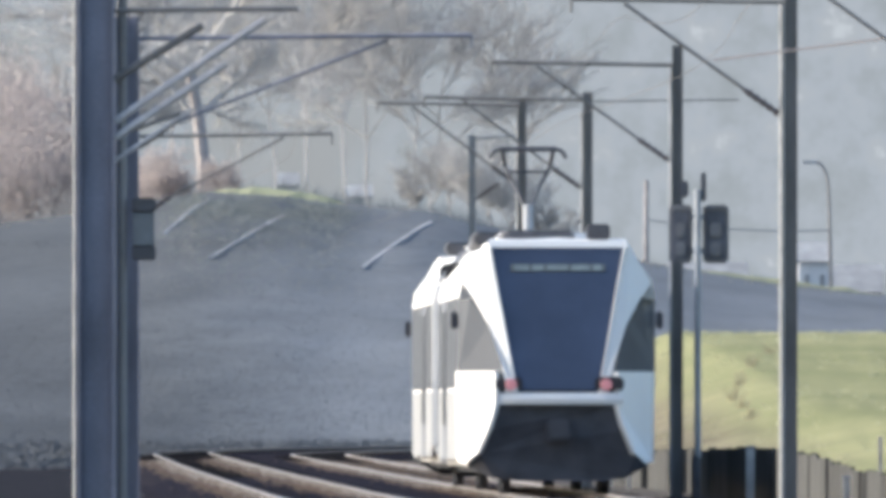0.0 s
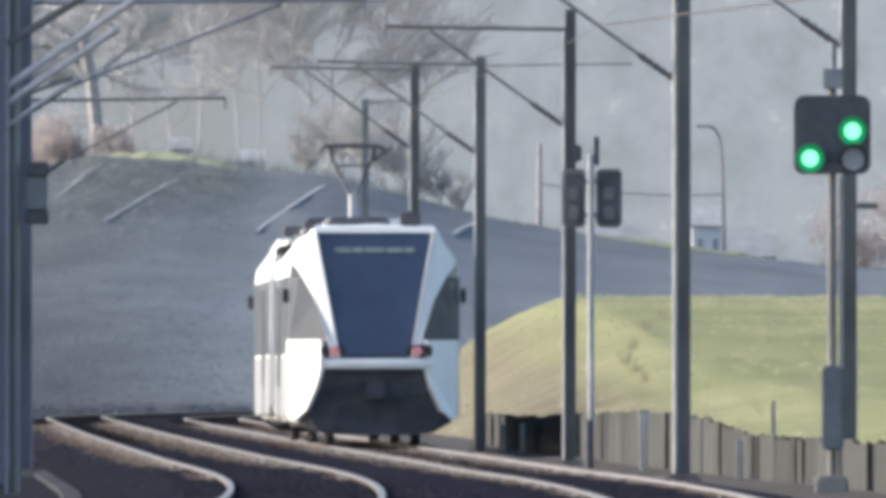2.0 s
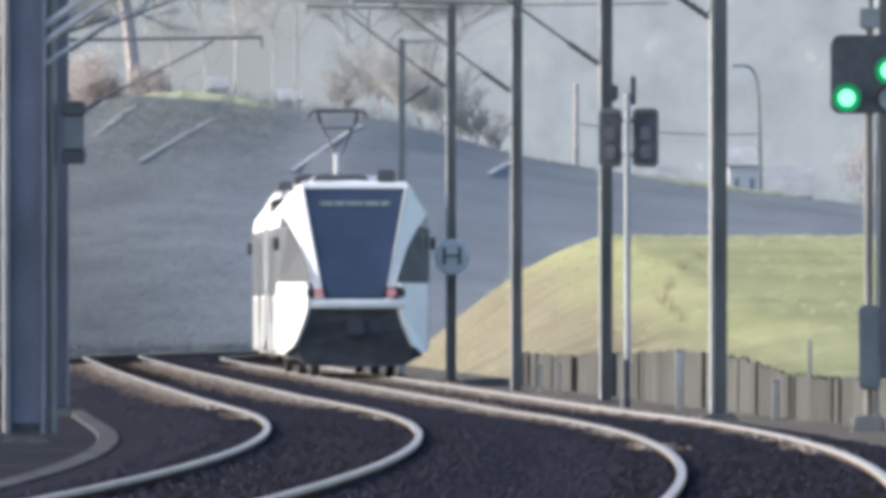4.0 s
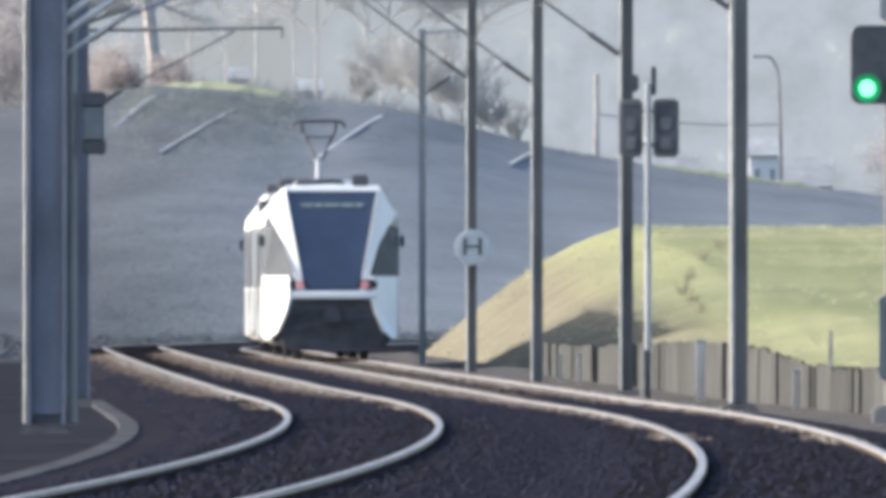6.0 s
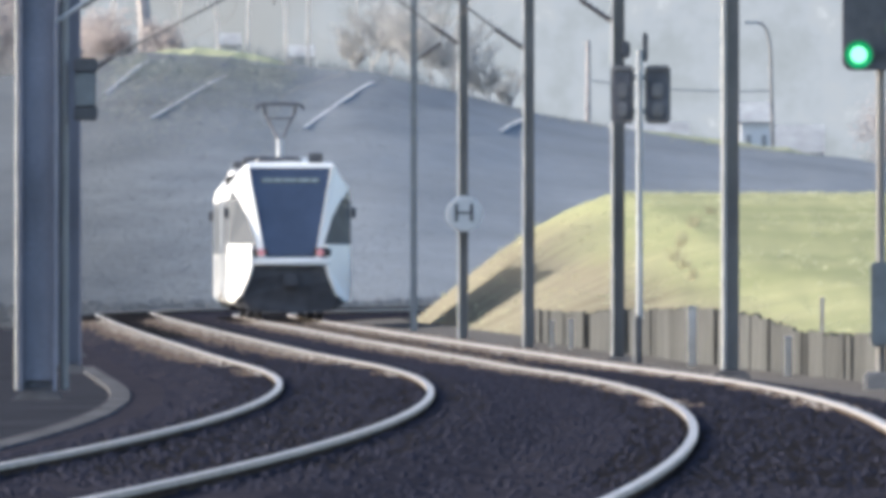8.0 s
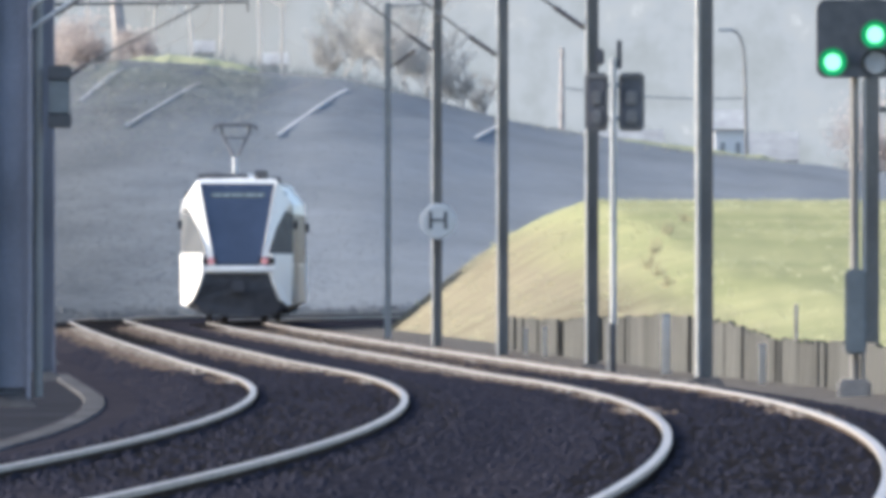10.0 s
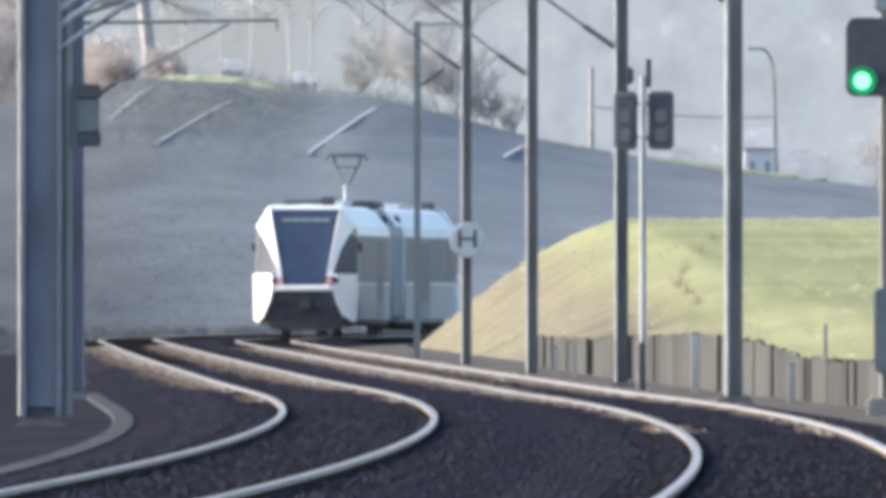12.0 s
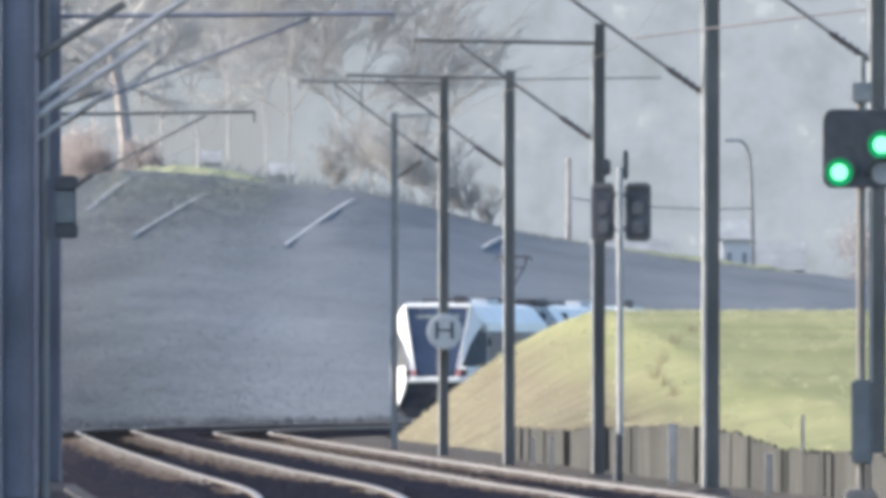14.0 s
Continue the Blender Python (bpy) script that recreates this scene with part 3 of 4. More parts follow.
def trackside_brush():
    """Low uneven brush beyond the inner track, where the line bends away under the hill."""
    rnd = random.Random(51)
    spots = []
    for _ in range(42000):
        y = rnd.uniform(560, 800)
        o = -TRACK_GAP - rnd.uniform(3.0, 7.0)
        top = 0.42 + 0.34 * noise.noise((y * 0.11, o * 0.7, 2.0)) + 0.2 * noise.noise((y * 0.5, o * 2.0, 6.0))
        h = max(0.05, top) * rnd.random() ** 0.8
        spots.append((at(y, o, -0.3 + h), rnd.uniform(0.02, 0.05)))
    leaf_cloud("trackside_brush", "low grey winter brush beside the far bend of the track", "thicket", spots)


def crest_scrub():
    """Olive scrub under the sunny patch at the top of the hillside."""
    rnd = random.Random(52)
    spots = []
    while len(spots) < 22000:
        x, d = rnd.uniform(-15, -5), rnd.expovariate(0.11)
        if d > 30 or rnd.random() > smooth(x, -15, -12) * smooth(x, -5, -8):
            continue
        y = HILL_Y1 - 2 - d
        spots.append((Vector((x, y, hill_z(x, y) + rnd.uniform(0.0, 0.12))), rnd.uniform(0.015, 0.04)))
    leaf_cloud("crest_scrub", "olive-brown winter scrub on the upper hillside", "olive", spots)


# ---- masts and signals ----
def mast(x, y, h, w, steel, arm, strut, side=-1, base=-0.35, label="grey steel overhead line mast with a cantilever arm", tubes=(), drop=0.32):
    """An H-section mast; arm: length of the top arm; side: -1 when the arm reaches left."""
    t = empty("catenary_mast", Matrix.Translation((x, y, base)), label, "mast", "overhead line masts")
    h -= base
    a, k = w / 2, w * 0.09
    bm = bmesh.new()
    box(bm, (-a, -a, 0), (-a + k, a, h), 0.004)
    box(bm, (a - k, -a, 0), (a, a, h), 0.004)
    box(bm, (-a + k, -k / 2, 0), (a - k, k / 2, h))
    part("column", bm, steel, t)
    bm = loft([[(sx * r, sy * r, z) for sx, sy in ((-1, -1), (1, -1), (1, 1), (-1, 1))] for r, z in ((0.36, -0.4), (0.34, 0.02), (0.20, 0.20), (0.15, 0.24))])
    part("foundation", bm, "trough", t, "dirty concrete foundation block")
    if arm:
        z = h - drop
        bm = tube(bmesh.new(), (side * a, 0, z), (side * (a + arm), 0, z + 0.05), 0.033)
        tube(bm, (side * (a + arm), 0, z + 0.05), (side * (a + arm), 0, z - 0.14), 0.02)
        part("top_arm", bm, steel, t)
        zb = z - strut
        bm = tube(bmesh.new(), (side * a, 0, zb), (side * (a + 0.55), 0, zb + 0.12 + 0.26), 0.036)
        for i in range(5):
            c = Vector((side * (a + 0.1 + 0.09 * i), 0, zb + 0.07 + 0.064 * i))
            tube(bm, c, c + Vector((side * 0.03, 0, 0.02)), 0.052)
        part("insulator", bm, "insul", t, "dark ribbed insulator")
        bm = tube(bmesh.new(), (side * (a + 0.5), 0, zb + 0.35), (side * (a + arm * 0.75), 0, z - 0.02), 0.024)
        part("strut", bm, steel, t)
    for z0, dx, dz, r, look_of in tubes:
        part("strut", tube(bmesh.new(), (side * a, -0.1, z0 - base), (side * (a + dx), -0.1, z0 + dz - base), r), look_of, t, "bright galvanised diagonal strut" if look_of == "brightgalv" else "")
    return t


def mast_box(t, x0, x1, z0, z1, y):
    bm = box(bmesh.new(), (x0, y - 0.12, z0), (x1, y + 0.12, z1), 0.02)
    p = part("equipment_box", bm, "cabinet", t, "grey equipment box with dark ends")
    for za, zb in ((z0 - 0.03, z0 + 0.14), (z1 - 0.14, z1 + 0.03)):
        part("end_cap", box(bmesh.new(), (x0 - 0.01, y - 0.14, za), (x1 + 0.02, y + 0.14, zb), 0.02), "sigback", p)


def rounded(w, h, d, r, n=6):
    """A rounded square plate, centred, its face to -y."""
    ring = []
    for cx, cz, a0 in ((w / 2 - r, h / 2 - r, 0), (-w / 2 + r, h / 2 - r, 90), (-w / 2 + r, -h / 2 + r, 180), (w / 2 - r, -h / 2 + r, 270)):
        ring += [(cx + r * math.cos(radians(a0 + 90 * i / n)), cz + r * math.sin(radians(a0 + 90 * i / n))) for i in range(n + 1)]
    return loft([[(x * k, y, z * k) for x, z in ring] for y, k in ((-d / 2, 0.985), (-d / 2 + 0.01, 1), (d / 2, 1))])


def disc(x, y, z, r, d, n=24):
    return loft([[(x + r * k * math.cos(2 * math.pi * i / n), yy, z + r * k * math.sin(2 * math.pi * i / n)) for i in range(n)]
                 for yy, k in ((y - d, 0.85), (y - d * 0.6, 1), (y, 1))])


def green_signal():
    t = empty("railway_signal", pose(5.26, 272.0, -0.3), "black square railway signal showing two green lights on a post", "signal")
    zc = 4.40
    part("post", tube(bmesh.new(), (0.0, 0.12, 0), (0.0, 0.12, 5.2), 0.055, n=14), "steel", t)
    bm = rounded(0.93, 0.95, 0.12, 0.13)
    bmesh.ops.translate(bm, verts=bm.verts, vec=(0, 0, zc))
    face = part("signal_board", bm, "sigback", t, "black rounded signal board")
    for x, z, lit in ((-0.265, -0.285, 1), (0.245, 0.045, 1), (0.255, -0.29, 0)):
        bm = loft([[(x + r * math.cos(a * math.pi / 12), y, zc + z + r * math.sin(a * math.pi / 12)) for a in range(24)]
                   for r, y in ((0.178, -0.055), (0.182, -0.2), (0.174, -0.2), (0.165, -0.060))])
        for v in bm.verts:
            if v.co.z < zc + z - 0.02 and v.co.y < -0.1:
                v.co.y = -0.09
        part("lamp_hood", bm, "hood", face, "flared lamp hood")
        if lit:
            # emissive ring added for the bloom around a lit lamp
            part("lamp_rim", disc(x, -0.051, zc + z, 0.176, 0.022), "greenrim", face, "glowing ring imitating the lamp's green bloom")
        part("lamp", disc(x, -0.055, zc + z, 0.10 if lit else 0.145, 0.03), "green" if lit else "lensoff", face, "lit green lamp" if lit else "unlit grey lamp")
    part("ladder_rail", tube(bmesh.new(), (0.11, 0.16, 0.2), (0.11, 0.16, 3.9), 0.02), "galv", t)
    bm = box(bmesh.new(), (-0.11, -0.02, 4.95), (0.13, 0.2, 5.2), 0.02)
    part("top_bracket", bm, "galv", t)
    part("finial", tube(bmesh.new(), (0.02, 0.1, 5.18), (0.02, 0.1, 5.52), 0.035, n=10), "cabinet", t)
    part("junction_box", box(bmesh.new(), (-0.12, -0.12, 0.6), (0.14, 0.1, 1.62), 0.03), "cabinet", t, "grey metal junction box")
    part("foot", box(bmesh.new(), (-0.2, -0.1, -0.3), (0.2, 0.3, 0.3), 0.04), "concrete", t)


def signal_back():
    t = empty("railway_signal", pose(3.03, 347.5, -0.3), "dark square railway signal seen from behind on a pale post", "signal")
    zc = 4.27
    for x0, x1 in ((-0.46, -0.10), (0.06, 0.46)):
        board = part("signal_board", box(bmesh.new(), (x0, -0.04, zc - 0.45), (x1, 0.08, zc + 0.45), 0.04), "sigrear", t, "dark signal housing, paled to imitate haze")
        part("rear_panel", box(bmesh.new(), (x0 + 0.05, -0.05, zc - 0.38), (x1 - 0.05, -0.03, zc + 0.38), 0.008), "siginset", board)
        for dz in (-0.24, 0.05):
            part("lamp_case", box(bmesh.new(), (x0 + 0.10, -0.11, zc + dz - 0.10), (x1 - 0.10, -0.04, zc + dz + 0.12), 0.03), "sigrear", board)
        part("top_lip", box(bmesh.new(), (x0 + 0.01, -0.09, zc + 0.36), (x1 - 0.01, -0.03, zc + 0.43), 0.02), "sigrear", board)
    part("post", tube(bmesh.new(), (-0.02, -0.14, 0.82), (-0.02, -0.14, 4.95), 0.052, n=14), "polewhite", t, "pale painted post")
    part("post_foot", tube(bmesh.new(), (-0.05, -0.14, -0.1), (-0.05, -0.14, 0.86), 0.075, n=14), "sigback", t)
    part("bracket", box(bmesh.new(), (-0.10, -0.16, zc - 0.3), (0.06, -0.02, zc - 0.22)), "galv", t)
    part("bracket", box(bmesh.new(), (-0.10, -0.16, zc + 0.22), (0.06, -0.02, zc + 0.3)), "galv", t)
    part("finial", box(bmesh.new(), (-0.30, -0.1, zc + 0.56), (-0.16, 0.02, zc + 0.82), 0.03), "gear", t)
    part("finial", box(bmesh.new(), (0.03, -0.1, zc + 0.5), (0.11, 0.02, zc + 0.95), 0.02), "gear", t)


def stop_board():
    y = 464.7
    t = empty("stop_board", pose(0.42, y, 2.50), "round white board with a black letter H on a mast", "sign")
    part("board", disc(0, -0.13, 0, 0.37, 0.03, 32), "signwhite", t)
    cu = bpy.data.curves.new("letter", "FONT")
    cu.body, cu.align_x, cu.align_y, cu.size, cu.extrude = "H", "CENTER", "CENTER", 0.52, 0.004
    me = bpy.data.objects.new("letter", cu)
    scene.collection.objects.link(me)
    dg = bpy.context.evaluated_depsgraph_get()
    mesh = bpy.data.meshes.new_from_object(me.evaluated_get(dg))
    bpy.data.objects.remove(me)
    mesh.materials.clear()
    mesh.materials.append(M["signblack"])
    ob = new("letter", mesh)
    ob.parent = t
    ob.matrix_basis = pose(0, -0.168, 0, 90, 0, 0) @ Matrix.Diagonal((1.25, 1, 1, 1))
    part("clamp", box(bmesh.new(), (-0.06, -0.13, -0.3), (0.06, -0.08, 0.3)), "galv", t)


def masts():
    up = "grey steel overhead line mast with a cantilever arm"
    for x, y, h, pale in ((5.84, 290, 7.3, 0.03), (3.93, 307, 7.1, 0.045), (2.83, 364, 7.15, 0.028), (1.57, 412, 7.1, 0.025), (0.42, 465, 7.75, 0.025)):
        high = y in (412, 465)
        t = mast(x, y, h, 0.17, "steel", 2.9, 1.63 if high else 1.57, label=up, drop=0.14 if high else 0.32)
        # added pale tube imitates the sunlit left edge of the column
        part("conduit", tube(bmesh.new(), (-0.085 - pale * 0.7, -0.05, 0.2), (-0.085 - pale * 0.7, -0.05, h), pale, n=12), "galv", t, "pale tube standing in for the mast's sunlit edge")
        if y == 412:
            part("span_wire", tube(bmesh.new(), (0.085, 0, 7.28), (2.75, 0.6, 7.32), 0.014), "wire", t)
        if y == 290:
            part("pull_off_arm", tube(bmesh.new(), (-0.1, 0, 6.45), (-3.05, 8.0, 6.2), 0.013), "insul", t)
            part("bracket", box(bmesh.new(), (0.09, -0.05, 3.7), (0.36, 0.05, 3.78), 0.01), "steel", t)
    mast(-0.68, 518, 7.68, 0.15, "galv", 1.0, 1.4, side=1, label=up, drop=0.08)
    t = mast(-4.63, 258.0, 9.0, 0.42, "bluesteel", 0, 0, side=1, label="broad blue-grey steel mast with bright diagonal struts", tubes=((5.77, 2.1, 0.02, 0.03, "steel"), (4.31, 1.27, 0.85, 0.042, "brightgalv"), (4.50, 1.72, 1.17, 0.042, "brightgalv"), (4.05, 0.9, 0.6, 0.025, "brightgalv"), (4.98, 1.0, 0.62, 0.045, "steel"),
                       (4.34, 0.75, 0.25, 0.025, "steel")))
    # same added tube for the broad mast's sunlit flange
    part("conduit", tube(bmesh.new(), (-0.24, -0.05, 0.2), (-0.24, -0.05, 9.2), 0.022, n=12), "galv", t, "pale tube standing in for the mast's sunlit edge")
    part("panel", box(bmesh.new(), (-0.17, -0.10, 0.3), (0.17, -0.06, 9.2), 0.01), "bluesteel", t)
    part("cable_riser", tube(bmesh.new(), (0.30, -0.05, 0.2), (0.30, -0.05, 9.2), 0.05, n=12), "steel", t, "grey cable riser")
    mast_box(t, 0.42, 0.66, 3.3, 3.95, -0.05)
    mast(-5.52, 333.0, 7.05, 0.35, "bluesteel", 4.9, 1.6, side=1, label="blue-grey steel mast with a long cantilever arm")
    mast(-6.3, 385.0, 6.27, 0.22, "steel", 3.3, 1.4, side=1, label=up)


def wires():
    for c in (0.0, -TRACK_GAP):
        t = empty("overhead_wire", Matrix(), "thin dark overhead contact and carrier wires above the track", "wire", "overhead wires")
        for name, z, sag in (("contact_wire", 5.50, 0.0), ("carrier_wire", 6.70, 0.5)):
            ring = []
            for y in stations(60, 720, 5.2):
                u = (((y - 256) / 52.2) % 1.0)
                zz = z - sag * 4 * u * (1 - u)
                o = c + 0.2 * math.sin((y - 256) / 52.2 * math.pi)
                ring.append([at(y, o + 0.005 * math.cos(a), zz + 0.005 * math.sin(a)) for a in (0.5, 2.6, 4.7)])
            part(name, loft(ring), "wire", t)


# ---- the train ----
SIDE = [(1.34, 0.42), (1.45, 0.62), (1.49, 1.85), (1.49, 3.02), (1.44, 3.26), (1.02, 3.76), (0.72, 3.86), (0.0, 3.90)]


def section(y, k=1.0):
    right = [(x * k, z) for x, z in SIDE]
    pts = right + [(-x, z) for x, z in right[-2::-1]]
    return [(x, y, z) for x, z in pts]


def cab_end(car, flip=False, length=16.4):
    """The sloped end of a car: windscreen, pillars, corners, bumper, skirt and lamps."""
    def g(pts):
        return [(x, length - y, z) for x, y, z in pts] if flip else pts
    inner = g([(-0.92, 0.85, 3.72), (0.92, 0.85, 3.72), (1.3, 1.0, 3.1), (1.3, 1.0, 0.7), (-1.3, 1.0, 0.7), (-1.3, 1.0, 3.1)])
    part("cab_frame", plate(inner, 0.05), "black", car)
    part("windscreen", plate(g([(-1.05, 0.66, 3.76), (-0.62, 0.10, 1.58), (0.62, 0.10, 1.58), (1.05, 0.66, 3.76)]), 0.04), "glass", car, "large dark tinted windscreen")
    part("destination_display", plate(g([(-0.72, 0.565, 3.49), (-0.72, 0.537, 3.38), (0.72, 0.537, 3.38), (0.72, 0.565, 3.49)]), 0.02), "display", car, "dim grey destination display")
    if not flip:
        for x0, x1 in ((-0.66, -0.44), (-0.39, -0.22), (-0.17, 0.15), (0.20, 0.48), (0.53, 0.66)):
            part("text_bar", plate([(x0, 0.555, 3.475), (x0, 0.535, 3.395), (x1, 0.535, 3.395), (x1, 0.555, 3.475)], 0.02), "ledtext", car, "pale unreadable display lettering")
    part("brow", loft([[(x, (length - y) if flip else y, z) for x, y, z in r] for r in (
        [(-1.07, 0.62, 3.74), (1.07, 0.62, 3.74), (1.05, 0.68, 3.84), (-1.05, 0.68, 3.84)],
        [(-1.02, 1.3, 3.74), (1.02, 1.3, 3.74), (1.02, 1.3, 3.87), (-1.02, 1.3, 3.87)])]), "white", car)
    for s in (-1, 1):
        part("pillar", plate(g([(s * 1.015, 0.62, 3.78), (s * 0.615, 0.06, 1.55), (s * 0.78, 0.10, 1.55), (s * 0.84, 0.17, 1.98), (s * 1.03, 0.42, 2.56), (s * 1.24, 0.66, 2.94), (s * 1.42, 0.83, 3.2), (s * 1.09, 0.72, 3.78)]), 0.06), "white", car)
        part("shoulder", plate(g([(s * 1.04, 0.70, 3.79), (s * 1.46, 0.84, 3.22), (s * 1.455, 1.35, 3.24), (s * 1.03, 1.35, 3.77)]), 0.05), "white", car)
        part("side_window", plate(g([(s * 1.30, 0.74, 2.98), (s * 1.02, 0.44, 2.56), (s * 0.83, 0.20, 1.98), (s * 0.82, 0.18, 1.84), (s * 1.46, 0.84, 1.84), (s * 1.484, 1.15, 1.86), (s * 1.486, 1.2, 2.94)]), 0.03), "sideglass", car, "dark corner window")
        part("corner", plate(g([(s * 0.90, 0.10, 1.86), (s * 0.90, 0.06, 1.34), (s * 0.99, 0.10, 1.02), (s * 1.16, 0.26, 0.62), (s * 1.34, 0.62, 0.46), (s * 1.45, 0.86, 0.5),
                                (s * 1.48, 0.92, 1.86)]), 0.08), "white", car)
        part("flank", plate(g([(s * 1.48, 0.88, 1.86), (s * 1.45, 0.84, 0.48), (s * 1.45, 1.4, 0.48), (s * 1.49, 1.4, 1.86)]), 0.05), "white", car)
        hx = s * 0.77
        yb = (length - 0.05) if flip else 0.05
        part("lamp_housing", box(bmesh.new(), (hx - 0.22, min(yb, yb + 0.1), 1.56), (hx + 0.22, max(yb, yb + 0.1), 1.78), 0.04), "housing", car)
        if not flip:
            part("tail_lamp", disc(s * 0.72, 0.045, 1.66, 0.09, 0.03), "tail", car, "lit red tail lamp")
        part("mirror", box(bmesh.new(), (s * 1.56 - 0.05, yb + (-1.2 if flip else 1.1), 2.5), (s * 1.56 + 0.05, yb + (-1.1 if flip else 1.2), 2.78), 0.03), "black", car)
    part("bumper", loft([g([(x, y - 0.05, 1.36), (x, y - 0.07, 1.44), (x, y, 1.54), (x, y + 0.12, 1.54), (x, y + 0.12, 1.36)]) for x, y in
                         ((-0.98, 0.14), (-0.7, 0.06), (0, 0.02), (0.7, 0.06), (0.98, 0.14))]), "white", car, "white bumper beam")
    part("skirt", plate(g([(-0.90, 0.16, 1.38), (-1.02, 0.2, 0.98), (-1.18, 0.34, 0.6), (-1.34, 0.6, 0.42), (-1.0, 0.45, 0.24), (-0.6, 0.42, 0.2), (0.6, 0.42, 0.2), (1.0, 0.45, 0.24), (1.34, 0.6, 0.42), (1.18, 0.34, 0.6),
                           (1.02, 0.2, 0.98), (0.90, 0.16, 1.38)]), 0.2), "black", car, "black front skirt")
    yb = (length - 0.0) if flip else 0.0
    part("coupler", box(bmesh.new(), (-0.2, min(yb, yb + (-0.4 if flip else 0.4)), 0.8), (0.2, max(yb, yb + (-0.4 if flip else 0.4)), 1.15), 0.05), "black", car)


def bogie(parent, y, wheels=True):
    bm = box(bmesh.new(), (-1.15, y - 1.5, 0.3), (1.15, y + 1.5, 0.62), 0.06)
    for s in (-1, 1):
        for dy in (-1.0, 1.0):
            tube(bm, (s * 0.69, y + dy, 0.38), (s * 0.82, y + dy, 0.38), 0.38, n=20)
    part("bogie", bm, "black", parent, "dark wheeled bogie")


def car_sides(car, length, flip):
    """Side windows, a wide glazed double door near the inner end, and grey lower panels."""
    def span(p, q):
        return (length - q, length - p) if flip else (p, q)

    def slab(name, p, q, z0, z1, inside, outside, material, parent, label=""):
        y0, y1 = span(p, q)
        lo, hi = sorted((inside, outside))
        return part(name, box(bmesh.new(), (lo, y0, z0), (hi, y1, z1), 0.004), material, parent, label)
    for s in (-1, 1):
        for p, q in ((1.34, 3.9), (4.0, 6.9), (7.0, 9.9), (13.3, length - 0.4)):
            slab("window", p, q, 1.62, 2.98, 1.485 * s, 1.498 * s, "sideglass", car)
        for p, q in ((1.9, 9.9), (13.3, length - 0.2)):
            slab("side_panel", p, q, 0.52, 1.56, 1.485 * s, 1.498 * s, "panel", car, "light grey lower side panel")
        d = slab("door", 10.05, 13.15, 0.5, 2.98, 1.48 * s, 1.502 * s, "module", car, "grey sliding double door")
        for p, q in ((10.2, 11.52), (11.68, 13.0)):
            slab("door_window", p, q, 1.05, 2.82, 1.495 * s, 1.508 * s, "doorglass", d)


def end_car(name, parent, flip):
    L = 18.6 if flip else 16.4
    a, b = (1.2, L) if not flip else (0.0, L - 1.2)
    bm = loft([section(a), section(a + 0.3), section((a + b) / 2), section(b - 0.1), section(b)])
    car = part(name, bm, "white", parent, "white and grey articulated rail car")
    cab_end(car, flip, L)
    car_sides(car, L, flip)
    part("roof_unit", box(bmesh.new(), (-0.78, 2.4, 3.84), (0.30, 6.5, 4.02), 0.05), "gear", car, "dark grey roof unit")
    part("roof_unit", box(bmesh.new(), (-0.75, 7.0, 3.86), (0.75, 9.8, 4.02), 0.05), "roof", car, "pale grey roof unit")
    part("roof_unit", box(bmesh.new(), (0.45, (L - 1.6) if flip else 1.0, 3.86), (0.80, (L - 1.0) if flip else 1.6, 4.10), 0.03), "gear", car, "dark roof antenna box")
    for x in (-0.85, -0.4, 0.15):
        part("roof_gear", box(bmesh.new(), (x - 0.2, 10.5, 3.85), (x + 0.2, 12.0, 4.05), 0.04), "gear", car)
    part("gangway", box(bmesh.new(), (-1.38, b if not flip else -0.25, 0.6), (1.38, (b + 0.25) if not flip else 0.0, 3.62), 0.05), "rubber", car, "black rubber gangway bellows")
    part("underframe", box(bmesh.new(), (-1.2, a + 0.2, 0.34), (1.2, b - 0.1, 0.5)), "black", car)
    bogie(car, 3.2 if not flip else L - 3.2)
    return car


